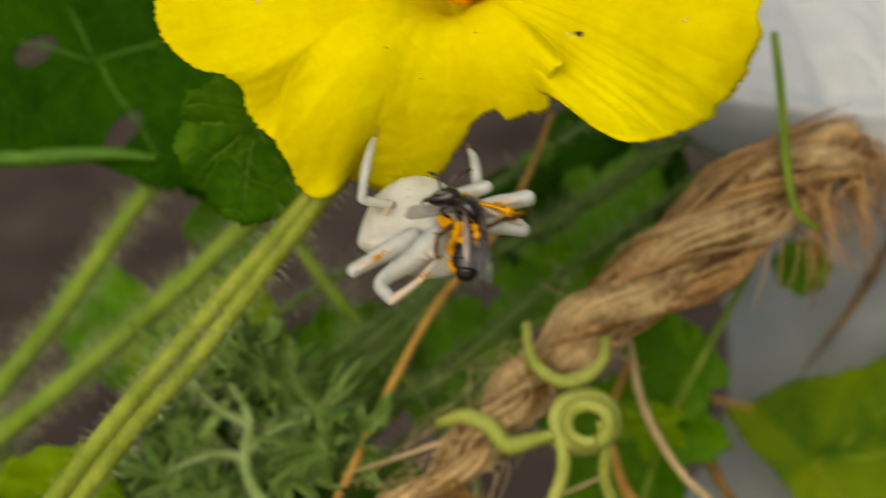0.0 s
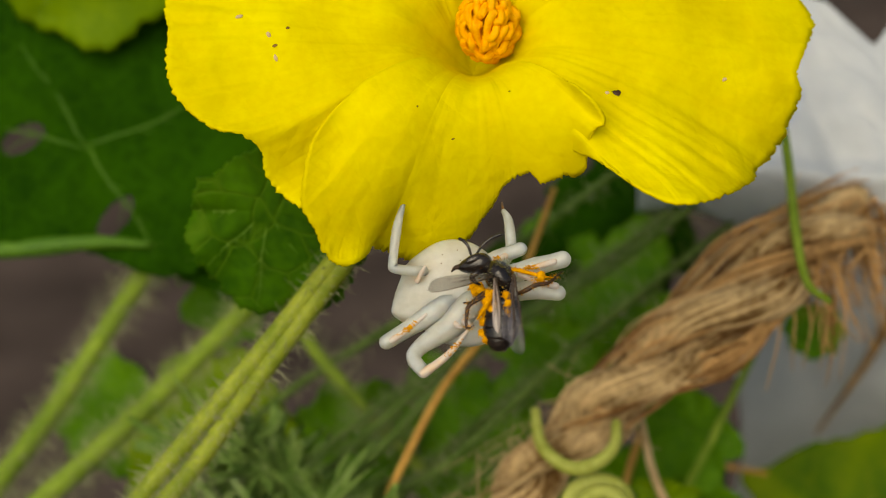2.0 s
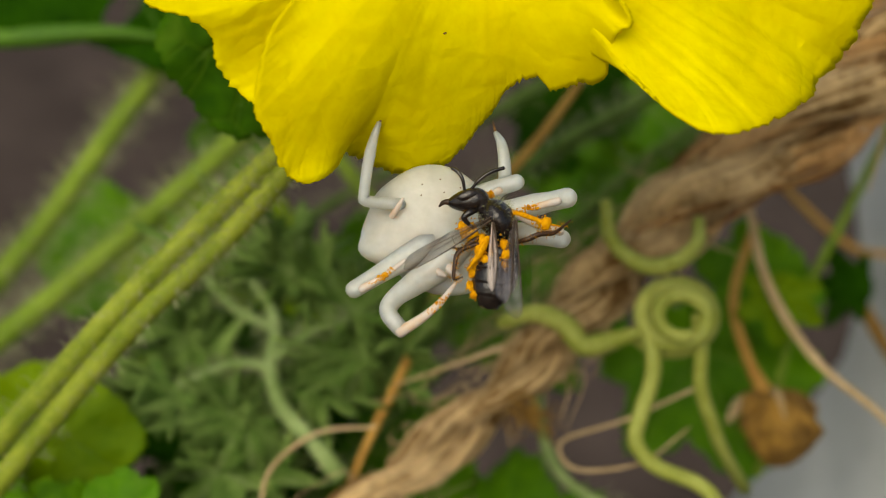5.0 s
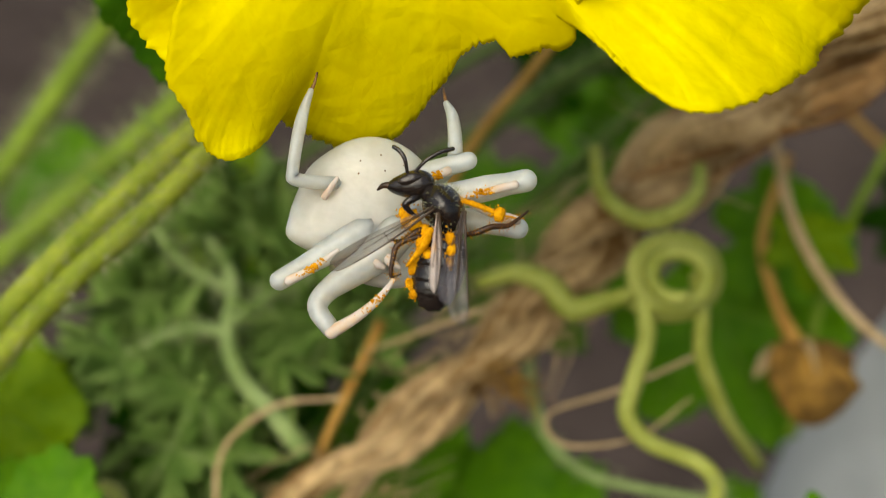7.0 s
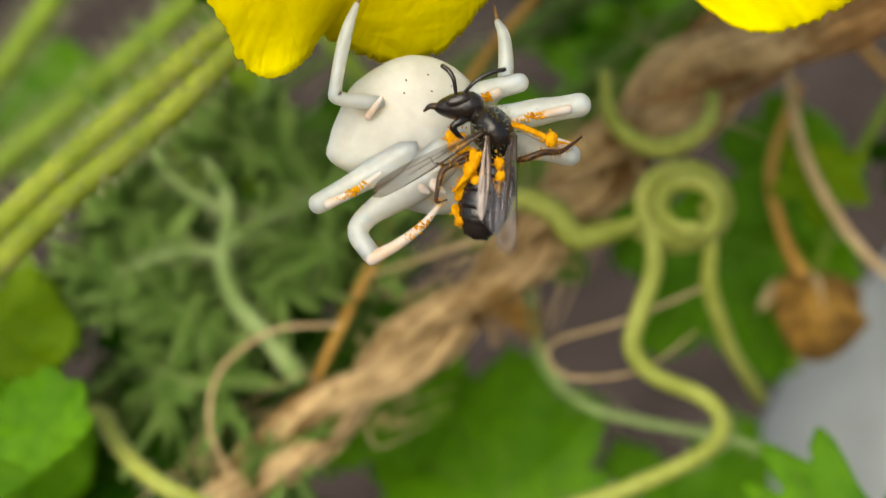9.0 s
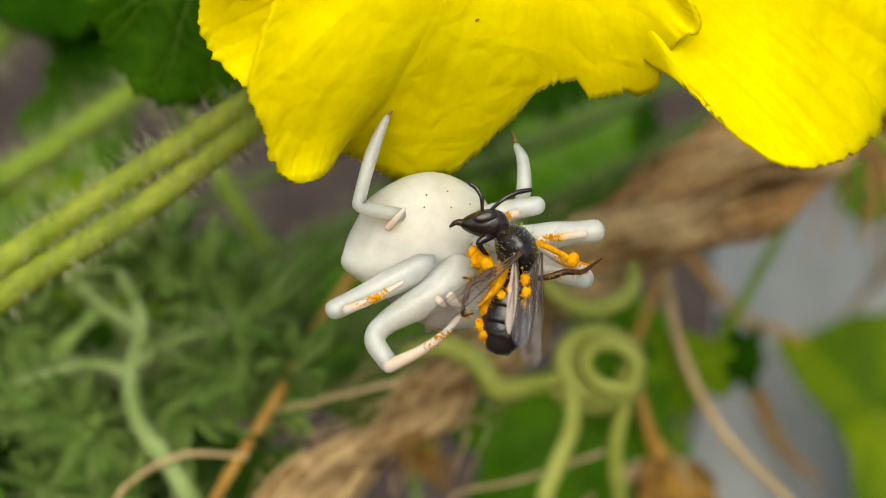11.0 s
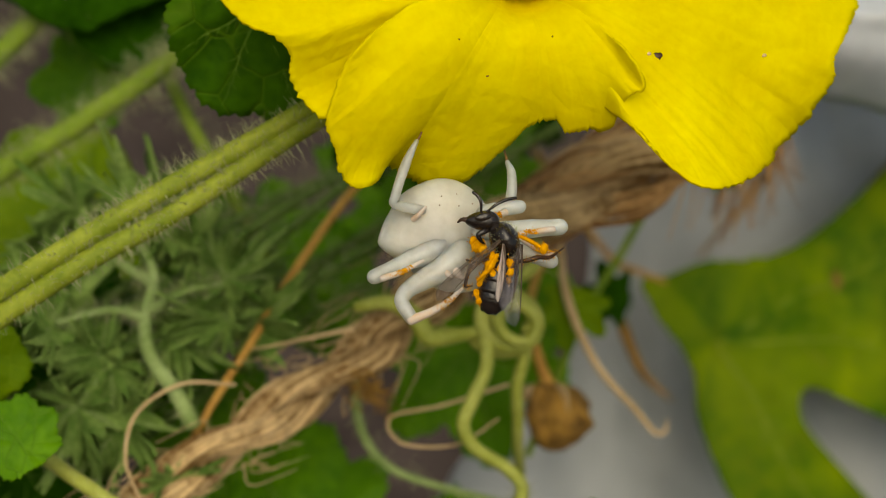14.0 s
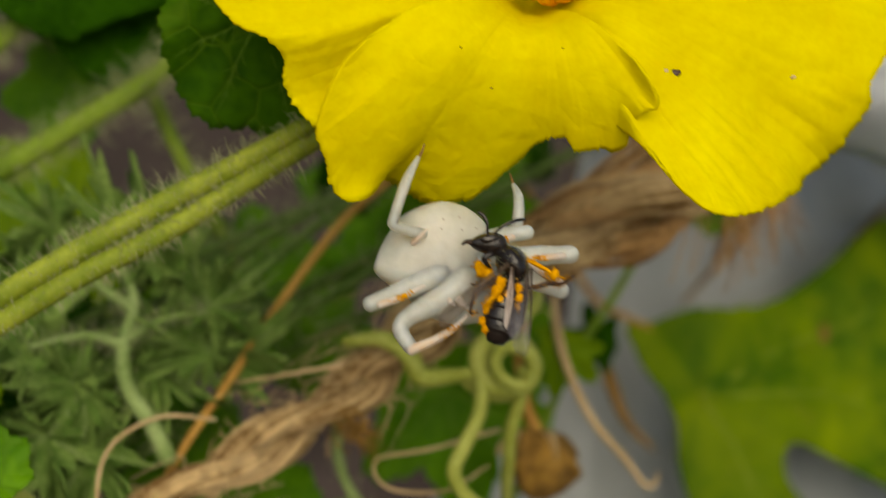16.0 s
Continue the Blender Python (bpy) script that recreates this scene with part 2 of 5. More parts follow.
class Shape:
    """Verts in millimetres and faces, gathered piece by piece."""

    def __init__(self):
        self.v, self.f = [], []

    def add(self, verts, faces):
        o = len(self.v)
        self.v.extend(tuple(map(float, p)) for p in verts)
        self.f.extend(tuple(i + o for i in f) for f in faces)
        return self


def tube(points, radii, sides=8, flat=1.0, round_ends=False):
    """A closed tube along points; flat squeezes it across."""
    P = np.array(points, float)
    n = len(P)
    r = np.interp(np.linspace(0, 1, n), np.linspace(0, 1, len(radii)), radii) if not np.isscalar(radii) else np.full(n, radii)
    if round_ends:
        t0, t1 = P[0] - P[1], P[-1] - P[-2]
        t0, t1 = t0 / np.linalg.norm(t0), t1 / np.linalg.norm(t1)
        w = [0.35, 0.7, 1.05, 1.4]
        P = np.vstack([[P[0] + t0 * r[0] * math.sin(a) for a in w[::-1]], P, [P[-1] + t1 * r[-1] * math.sin(a) for a in w]])
        r = np.concatenate([[r[0] * math.cos(a) for a in w[::-1]], r, [r[-1] * math.cos(a) for a in w]])
        n = len(P)
    T = np.gradient(P, axis=0)
    T /= np.linalg.norm(T, axis=1)[:, None] + 1e-9
    ref = np.array([0.13, 0.21, 0.97]) if abs(T[0][2]) < 0.9 else np.array([1.0, 0.1, 0.0])
    N = np.cross(T[0], ref)
    N /= np.linalg.norm(N)
    V = []
    for i in range(n):
        N = N - T[i] * (N @ T[i])
        N /= np.linalg.norm(N) + 1e-9
        Bn = np.cross(T[i], N)
        for k in range(sides):
            a = 2 * math.pi * k / sides
            V.append(P[i] + r[i] * (math.cos(a) * N + flat * math.sin(a) * Bn))
    Fs = []
    for i in range(n - 1):
        for k in range(sides):
            a, b = i * sides + k, i * sides + (k + 1) % sides
            Fs.append((a, b, b + sides, a + sides))
    Fs.append(tuple(range(sides))[::-1])
    Fs.append(tuple((n - 1) * sides + k for k in range(sides)))
    return V, Fs


def smooth_line(ctrl, n):
    """A rounded line of n points through the control points."""
    C = np.array(ctrl, float)
    if len(C) < 3:
        return np.array([C[0] + (C[-1] - C[0]) * k / (n - 1) for k in range(n)])
    E = np.vstack([2 * C[0] - C[1], C, 2 * C[-1] - C[-2]])
    out = []
    for k in range(n):
        s = k / (n - 1) * (len(C) - 1)
        i = min(int(s), len(C) - 2)
        u = s - i
        a, b, c, d = E[i:i + 4]
        out.append(0.5 * ((2 * b) + (c - a) * u + (2 * a - 5 * b + 4 * c - d) * u * u + (3 * b - a - 3 * c + d) * u ** 3))
    return np.array(out)


def blob(centre, radii, axis=(0, 1, 0), n=24, m=16, shape=None):
    """A rounded body with its long axis along axis; radii: across, along, deep. shape(u, angle) swells it, u from -1 to 1."""
    c = np.array(centre, float)
    y = np.array(axis, float)
    y /= np.linalg.norm(y)
    z = np.array([0, 0, 1.0]) - y * y[2]
    z /= np.linalg.norm(z)
    x = np.cross(y, z)
    V, Fs = [], []
    for j in range(m + 1):
        th = math.pi * j / m
        u = -math.cos(th)
        for i in range(n):
            a = 2 * math.pi * i / n
            s = shape(u, a) if shape else 1.0
            V.append(c + s * (x * radii[0] * math.sin(th) * math.cos(a) + z * radii[2] * math.sin(th) * math.sin(a)) + y * radii[1] * u)
    for j in range(m):
        for i in range(n):
            a, b = j * n + i, j * n + (i + 1) % n
            Fs.append((a, b, b + n, a + n))
    return V, Fs


def mesh_of(name, shape, mat, smooth=True):
    me = bpy.data.meshes.new(name)
    me.from_pydata([(x * 0.001, y * 0.001, z * 0.001) for x, y, z in shape.v], [], shape.f)
    me.materials.append(mat)
    if smooth:
        me.polygons.foreach_set("use_smooth", [True] * len(me.polygons))
    me.update()
    return me


def thing(name, label, category, group="", at=(0, 0, 0), kind=""):
    ob = new(name)
    ob.empty_display_size = 0.002
    ob.matrix_world = LEAN @ Matrix.Translation(mm(*at))
    return tagged(ob, label, category, group, kind)


def part(name, shape, mat, parent, label="", smooth=True, kind="", thick=0.0):
    ob = new(name, mesh_of(name, shape, mat, smooth))
    ob.parent = parent
    if thick:
        s = ob.modifiers.new("thickness", "SOLIDIFY")
        s.thickness, s.offset = thick * 0.001, 0.0
    return tagged(ob, label, kind=kind)


def swaying(t, depth):
    """Marks a thing that hangs loose and swings back early on; depth: millimetres behind the rope."""
    SWAYING.append((t, depth))
    return t


def hairs(line, radius, count, length, thin=0.03, spread=0.5, seed=1):
    """Short stiff hairs that stand off a stem."""
    rng = np.random.default_rng(seed)
    s = Shape()
    n = len(line)
    for _ in range(count):
        k = rng.uniform(0, n - 1.01)
        i = int(k)
        p = line[i] + (line[i + 1] - line[i]) * (k - i)
        t = line[i + 1] - line[i]
        t = t / (np.linalg.norm(t) + 1e-9)
        d = rng.normal(size=3)
        d -= t * (d @ t)
        d /= np.linalg.norm(d) + 1e-9
        d2 = d + spread * rng.normal(size=3) * 0.5
        L = length * rng.uniform(0.5, 1.3)
        a = p + d * radius * 0.8
        mid = a + d2 * L * 0.55
        tip = mid + (d2 + 0.5 * rng.normal(size=3)) * L * 0.4
        s.add(*tube([a, mid, tip], [thin, thin * 0.7, thin * 0.2], 3))
    return s


# ---- ground ----
def build_ground():
    v, f = [], []
    rings = [0.0, 0.15, 0.3, 0.5, 0.8, 1.2, 1.8, 3, 6, 15, 60, 300, 2000]
    n = 64
    for j, r in enumerate(rings):
        for i in range(n):
            a = 2 * math.pi * i / n
            x, y = r * math.cos(a), 0.5 + r * math.sin(a)
            v.append((x * 1000, y * 1000, 9 * noise.noise((x * 5, y * 5, 0)) if r < 20 else 0.0))
    for j in range(len(rings) - 1):
        for i in range(n):
            a, b = j * n + i, j * n + (i + 1) % n
            f.append((a, b, b + n, a + n))
    s = Shape().add(v, f)
    ob = new("ground", mesh_of("ground", s, SOIL))
    tagged(ob, "dark bare soil under the climbing plant", "ground", kind="structure")


build_ground()


# ---- leaves ----
def leaf_blade(lobes, size, sinus=0.45, width=0.34, teeth=0.03, cup=0.08, ripple=0.04, seed=0, hole=None, N=150, K=16, span=None):
    """A lobed blade round its stalk's end: lobes are (degrees, length). It lies in x and y, its tip to +y."""
    s = Shape()
    rng = np.random.default_rng(seed)
    ph = rng.uniform(0, 6, 4)
    V = [(0, 0, 0)]
    hole_f = lambda x, y: hole and ((x - hole[0]) * math.cos(hole[4]) + (y - hole[1]) * math.sin(hole[4])) ** 2 / hole[2] ** 2 + (-(x - hole[0]) * math.sin(hole[4]) + (y - hole[1]) * math.cos(hole[4])) ** 2 / hole[3] ** 2 < 1
    for k in range(1, K + 1):
        u = k / K
        for i in range(N):
            a = 360 * i / N
            r = 0
            for la, ll in lobes:
                d = abs((a - la + 180) % 360 - 180) / 180 * math.pi
                r = max(r, ll * (sinus + (1 - sinus) * math.exp(-(d / width) ** 2)) * (1 if d < 1.2 else max(0, 1 - (d - 1.2) * 1.4)))
            if span:
                off = max(0, abs((a - (span[0] + span[1]) / 2 + 180) % 360 - 180) - (span[1] - span[0]) / 2)
                r *= max(0.06, 1 - off / 12)
            r *= 1 + teeth * math.sin(a * 0.55 + ph[0]) + teeth * 0.7 * math.sin(a * 1.3 + ph[1])
            x, y = u * r * size * math.cos(math.radians(a)), u * r * size * math.sin(math.radians(a))
            z = cup * size * (u * r) ** 2 * math.sin(math.radians(a * 2) + ph[2]) + ripple * size * u * u * math.sin(math.radians(a * 7) + ph[3]) + 0.025 * size * noise.noise((x / size * 5, y / size * 5, seed))
            near = min(abs((a - la + 180) % 360 - 180) for la, ll in lobes)
            z -= 0.02 * size * max(0, 1 - near / 8) * u
            V.append((x, y, z))
    Fs = []
    for i in range(N):
        Fs.append((0, 1 + i, 1 + (i + 1) % N))
    for k in range(K - 1):
        for i in range(N):
            a, b = 1 + k * N + i, 1 + k * N + (i + 1) % N
            Fs.append((a, a + N, b + N, b))
    if hole:
        Fs = [f for f in Fs if not hole_f(sum(V[i][0] for i in f) / len(f) / size, sum(V[i][1] for i in f) / len(f) / size)]
    return s.add(V, Fs)


def outline_blade(outline, cup=0.6, seed=0, N=220, K=20):
    """A blade round its stalk's end from (degrees, millimetres) of its rim."""
    A = [o[0] for o in outline]
    line = smooth_line([(o[0], o[1]) for o in outline], 500)
    V = [(0, 0, 0)]
    for k in range(1, K + 1):
        u = k / K
        for i in range(N):
            a = A[0] + (A[-1] - A[0]) * i / N
            r = u * float(np.interp(a, line[:, 0], line[:, 1])) * (1 + u ** 4 * (0.02 * noise.noise((a * 0.5, seed, 0)) + 0.03 * noise.noise((a * 0.14, seed, 3))))
            x, y = r * math.cos(math.radians(a)), r * math.sin(math.radians(a))
            V.append((x, y, cup * (2.5 * noise.noise((x * 0.06, y * 0.06, seed)) + 0.7 * noise.noise((x * 0.25, y * 0.25, seed)))))
    Fs = [(0, 1 + i, 1 + (i + 1) % N) for i in range(N)]
    for k in range(K - 1):
        for i in range(N):
            a, b = 1 + k * N + i, 1 + k * N + (i + 1) % N
            Fs.append((a, a + N, b + N, b))
    return Shape().add(V, Fs)


def draped(shape, cup, seed):
    """Lays a vein on an outline blade."""
    shape.v = [(x, y, z + cup * (2.5 * noise.noise((x * 0.06, y * 0.06, seed)) + 0.7 * noise.noise((x * 0.25, y * 0.25, seed)))) for x, y, z in shape.v]
    return shape


def leaf_vein(lobe, size, fat=0.009):
    """One main vein with its side veins."""
    s = Shape()
    la, ll = lobe
    a = math.radians(la)
    d = np.array([math.cos(a), math.sin(a), 0])
    side = np.array([-d[1], d[0], 0])
    L = ll * size * 0.92
    pts = [d * L * k / 8 + np.array([0, 0, 0.004 * size]) + side * 0.01 * size * math.sin(k * 1.3 + la) for k in range(9)]
    s.add(*tube(pts, [fat * size, fat * size * 0.25], 5))
    for k in range(2, 7):
        for sg in (-1, 1):
            b = pts[k]
            e = b + (d * 0.8 + sg * side * 0.75) * L * 0.2 * (1 - k / 10)
            s.add(*tube([b, (b + e) / 2 + d * L * 0.02, e - [0, 0, 0.006 * size]], [fat * size * 0.4, fat * size * 0.1], 4))
    return s


PALM = [(90, 1.0), (35, 0.9), (145, 0.9), (-15, 0.72), (195, 0.72)]
BROAD = [(90, 1.0), (55, 0.95), (125, 0.95), (15, 0.85), (165, 0.85), (-30, 0.7), (210, 0.7)]


def leaf(name, label, at, size, turn, mat, lobes=PALM, sinus=0.5, width=0.34, seed=0, hole=None, stalk=None, group="gourd leaves", vein=VEIN, teeth=0.03, cup=0.08, span=None, N=150):
    """at: millimetres; turn: degrees about x, y, z in the leaning frame. stalk: where its stalk comes from."""
    t = thing(name, label, "leaf", group)
    t.matrix_world = LEAN @ pose(at[0] * 0.001, at[1] * 0.001, at[2] * 0.001, *turn)
    part("blade", leaf_blade(lobes, size, sinus, width, seed=seed, hole=hole, teeth=teeth, cup=cup, span=span, N=N), mat, t, thick=0.25)
    for lobe in lobes:
        if lobe[1] > 0.3:
            part("vein", leaf_vein(lobe, size), VEIN_DARK if mat is LEAF_DARK else vein, t)
    if stalk:
        e = (pose(at[0], at[1], at[2], *turn).inverted() @ Vector(stalk))
        line = smooth_line([(0, 0, 0), (e[0] * 0.4, e[1] * 0.4, e[2] * 0.4 - size * 0.1), tuple(e)], 10)
        part("leaf_stalk", Shape().add(*tube(line, [0.5, 0.6], 7)), STEM_DULL, t, "thin green leaf stalk")
    return t


# ---- flower ----
# rims of the petals about the throat: degrees, millimetres out, millimetres towards the viewer
MIDDLE_RIM = [(210, 8.5, 5), (213, 12.2, 5.5), (216, 14.9, 5.5), (219.5, 16.8, 5), (224, 18.6, 4.2), (228.5, 19.5, 3.4), (233.5, 20.2, 2.6), (237.6, 20.3, 2.2), (239.6, 19.2, 1.2), (239.6, 17.9, -1), (238, 16.9, -3.4), (237, 16.5, -5), (241, 16.4, -5.2), (246, 16.4, -4.8), (252.8, 16.1, -4.2), (260.3, 14.9, -4), (267.3, 13, -3.5), (276.6, 11.3, -2.5), (285, 11.2, -1), (289, 12.3, 0), (294, 12.4, 0.5), (301, 13.1, 1), (305.5, 12.5, 3.0), (308.5, 12.1, 4.4), (312.8, 12.4, 5.4), (315.5, 9.8, 5.4), (317, 6.5, 4.5)]
LEFT_RIM = [(116, 13, 0), (129, 20.6, 1), (150, 23.8, 2), (163.6, 23.6, 2.5), (175.9, 22.6, 3), (184.3, 22.7, 3), (190.7, 22.4, 3), (197.9, 20.8, 3), (205.2, 18.5, 2.5), (211.2, 18.7, 2), (216.2, 18.6, 2), (221.8, 18.1, 2), (228, 16.3, 0), (236, 12, -1)]
RIGHT_RIM = [(282, 7, -1), (292, 9.3, 1.2), (300, 11, 1.8), (303.5, 12.8, 2.4), (305, 15, 3.5), (306.2, 18.2, 4.6), (309, 20.4, 5.1), (313.9, 21.4, 4.2), (321.4, 22.4, 1.5), (328.3, 23, -1.5), (332, 23, -2), (338, 23.9, -2.5), (346.7, 24.7, -2), (351, 24.3, -1.5), (359.4, 26, -2), (364.3, 26.2, -2), (371, 24.2, -2.5), (380, 21.4, -3), (392, 19, -3), (404, 12, -3)]
UPPER_RIGHT_RIM = [(4, 9, -3), (18, 14, -2), (30, 22, -2), (50, 25, -1), (70, 24, -1), (85, 20, -2), (94, 13, -3)]
UPPER_LEFT_RIM = [(80, 13, -2), (92, 20, -1), (110, 24, 0), (125, 23, 0), (140, 18, 0), (150, 12, -1)]
PETALS = {"middle": (MIDDLE_RIM, 5.6), "left": (LEFT_RIM, 1.6), "right": (RIGHT_RIM, 3.2), "upper_right": (UPPER_RIGHT_RIM, 0.2), "upper_left": (UPPER_LEFT_RIM, 0.6)}
HUB = (9.0, 15.2)


def petal_shape(rim, shoulder, kind):
    """A sector of the corolla: it climbs out of the throat to its shoulder, then bends to its rim."""
    n, k = 380, 46
    rank = {"middle": 0.0, "left": -1.2, "right": 0.9, "upper_right": -3.0, "upper_left": -2.4}[kind]
    rng = np.random.default_rng(int(10 - rank * 10))
    line = smooth_line(rim, 900)
    flat = line[:, 1:2] * np.stack([np.cos(np.radians(line[:, 0])), np.sin(np.radians(line[:, 0]))], 1)
    way = np.concatenate([[0], np.cumsum(np.linalg.norm(np.diff(flat, axis=0), axis=1) + 0.004)])
    steps = np.linspace(0, way[-1], n)
    aa, rr, zz = (np.interp(steps, way, line[:, c]) for c in range(3))
    ragged = rng.normal(size=n) * 0.05
    span = np.arange(-110, 111)
    blur = np.exp(-(span / 48.0) ** 2)
    lead = np.linspace(1, 110, 110) * (aa[-1] - aa[0]) / n
    turns = np.convolve(np.concatenate([aa[0] - lead[::-1], aa, aa[-1] + lead]), blur / blur.sum(), mode="valid")
    inner = np.where((steps > 12) & (steps < steps[-1] - 12), turns, aa)
    zs = np.convolve(np.pad(zz, 110, mode="edge"), blur / blur.sum(), mode="valid")
    rs = np.convolve(np.pad(rr, 110, mode="edge"), blur / blur.sum(), mode="valid")
    V, Fs = [], []
    for j in range(k + 1):
        u = j / k
        for i in range(n):
            a = math.radians(inner[i] + (aa[i] - inner[i]) * u ** 14)
            R = rr[i] + u ** 8 * (0.2 * noise.noise((aa[i] * 0.9, 3, rank)) + 0.25 * noise.noise((aa[i] * 0.22, 7, rank)) + ragged[i])
            r = u * R
            x, y = HUB[0] + r * math.cos(a), HUB[1] + r * math.sin(a)
            rise = 1 - math.exp(-(r / 3.6) ** 1.5)
            v = min(1.15, r / rs[i])
            z = -6.0 + (shoulder + 6.0) * rise + (zs[i] - shoulder) * v ** 2.2 * rise + (zz[i] - zs[i]) * u ** 11
            z += 0.5 * noise.noise((x * 0.16, y * 0.16, rank)) * min(1, r / 8) + (0.1 if kind == "middle" else 0.22) * noise.noise((x * 0.5, y * 0.5, rank)) * u
            # ribs that fan out to the rim, and cross wrinkles
            z += (0.012 if kind == "middle" else 0.05) * math.sin(aa[i] * 0.62 + 2.0 * noise.noise((aa[i] * 0.05, r * 0.1, 1))) * u ** 1.5 * min(1, r / 8)
            z += (0.07 if kind == "middle" else 0.20) * noise.noise((aa[i] * 0.30, r * 0.14, rank + 5)) * u + (0.11 if kind == "middle" else 0.13) * noise.noise((aa[i] * 0.09, r * 1.1, rank + 9)) * u
            z += (0.03 if kind == "middle" else 0.16) * noise.noise((aa[i] * 0.55, r * 0.22, rank + 13)) * u ** 3
            # pleats by the throat
            z += (0.12 if kind == "middle" else 0.3) * math.sin(aa[i] * 0.21 + rank) * math.exp(-((r - 5.0) / 2.4) ** 2)
            if kind == "left":
                # a crease that runs down to the rim, and the rolled edge beyond it
                z += 1.0 * math.exp(-((aa[i] - 203) / 3.0) ** 2) * u ** 2 - 2.2 * math.exp(-((aa[i] - 217) / 8.0) ** 2) * u
            if kind == "right":
                z -= 1.1 * math.exp(-((aa[i] - 336) / 5.0) ** 2) * u ** 2
                z += 0.5 * math.exp(-((aa[i] - 352) / 6.0) ** 2) * u ** 2
            if kind == "middle":
                z += 0.3 * math.exp(-((aa[i] - 226) / 7.0) ** 2) * u ** 3
            V.append((x, y, z))
    for j in range(k):
        for i in range(n - 1):
            a = j * n + i
            Fs.append((a, a + 1, a + n + 1, a + n))
    return V, Fs


BLEMISHES = {
    "right": ((18.6, 9.1, 0.42, 0.24, CHITIN_BROWN, "dark bitten hole"), (18.2, 8.95, 0.16, 0.12, STRAW, "pale chewed edge"), (27.2, 10.4, 0.22, 0.14, STRAW, "pale speck")),
    "left": ((-8.3, 17.6, 0.30, 0.14, STRAW, "pale scar"), (-6.3, 16.0, 0.16, 0.30, STRAW, "pale scar"), (-5.9, 15.0, 0.2, 0.13, HUSK, "brown scar"), (-5.6, 14.1, 0.13, 0.3, STRAW, "pale scar"), (-4.9, 16.3, 0.16, 0.09, HUSK, "brown speck")),
    "middle": ((6.6, 6.6, 0.12, 0.08, HUSK, "brown speck"), (4.2, 8.3, 0.09, 0.07, HUSK, "brown speck"), (11.0, 9.6, 0.08, 0.06, HUSK, "brown speck")),
}


def build_flower():
    t = thing("gourd_flower", "wide open bright yellow gourd flower with crinkled petals", "flower")
    for kind, (rim, shoulder) in PETALS.items():
        v, f = petal_shape(rim, shoulder, kind)
        pt = part("petal", Shape().add(v, f), PETAL, t, thick=0.22)
        grid = np.array(v)
        for bx, by, wide, high, mat, lab in BLEMISHES.get(kind, ()):
            at = grid[np.argmin((grid[:, 0] - bx) ** 2 + (grid[:, 1] - by) ** 2)] + [0, 0, 0.12]
            uneven = lambda u, a: 1 + 0.7 * noise.noise((u * 2 + bx, math.cos(a) * 1.5, math.sin(a) * 1.5 + by))
            part("blemish", Shape().add(*blob(at, (high, wide, 0.05), (1, 0.25, 0), 16, 10, uneven)), mat, pt, lab)
    # the knot of anthers
    s = Shape()
    rng = np.random.default_rng(4)
    for i in range(34):
        y = 1 - 1.7 * (i + 0.5) / 34
        a = i * 2.4
        q = math.sqrt(max(0, 1 - y * y))
        d = np.array([q * math.cos(a), q * math.sin(a), y * 1.0])
        c = np.array([10.2, 16.4, 0.0]) + d * [2.0, 2.2, 2.6]
        side = np.cross(np.cross(d, np.array([0.15 * rng.normal(), 1, 0.3])), d)
        side /= np.linalg.norm(side)
        up = np.cross(d, side)
        loop = [c + side * 0.95 * math.cos(w) + up * 0.34 * math.sin(w) + d * 0.2 * math.sin(2 * w) for w in np.linspace(0, 4.6, 9)]
        s.add(*tube(loop, 0.33, 7, round_ends=True))
    s.add(*blob((10.2, 16.4, -0.6), (1.9, 2.0, 2.6)))
    part("anther_knot", s, THROAT, t, "curled orange anthers in a tight knot")
    part("throat", Shape().add(*blob((9.6, 15.4, -8.3), (3.4, 3.2, 1.2), n=30, m=14)), PETAL, t, "yellow throat of the flower")
    # the green cup behind
    s = Shape()
    s.add(*tube(smooth_line([(9.8, 15, -8.0), (10, 15.6, -10), (9.0, 15.6, -11), (7.0, 14.5, -11)], 14), [1.9, 1.7, 1.3, 0.9], 12))
    for i in range(5):
        a = i * 1.256 + 0.5
        tip = np.array([9.8 + 5.5 * math.cos(a), 14 + 5.5 * math.sin(a), -8.6])
        s.add(*tube([(9.8, 14, -10.2), tuple((np.array([9.8, 14, -10.2]) + tip) / 2 + [0, 0, -0.6]), tuple(tip)], [1.0, 0.9, 0.15], 6, 0.3))
    part("calyx", s, STEM, t, "green calyx and flower tube")
    return t


FLOWER = build_flower()


# ---- the flower's stalk, which turns about its far end ----
FAR = Vector((-21.5, -7.4, -18.7))
NEAR = Vector((10.5, 17.0, -9.5))


def build_stalk():
    t = thing("flower_stalk", "pair of hairy yellow-green stalks holding the flower", "stalk", at=FAR)
    d = NEAR - FAR
    for sg, lab in ((-1, 0), (1, 1)):
        off = np.array([-0.29, 0.48, 0.1]) * sg
        end = np.array(d)
        line = smooth_line([end * -0.75 + off * 2.6 + [0, -1.0, -4], off * 1.45 + [0, 0.2, 0], end * 0.3 + off * 1.25 + [0, 0.3 * sg, 0], end * 0.55 + off * 1.0, end * 1.02 + off * 0.35], 40)
        st = part("stalk", Shape().add(*tube(line, [0.92, 0.86, 0.82, 0.8, 0.88], 12)), STEM, t)
        part("hairs", hairs(line, 0.8, 1500, 1.0, 0.04, seed=11 + lab), HAIR, st, "fine pale hairs", kind="stuff")
    return t


STALK = build_stalk()


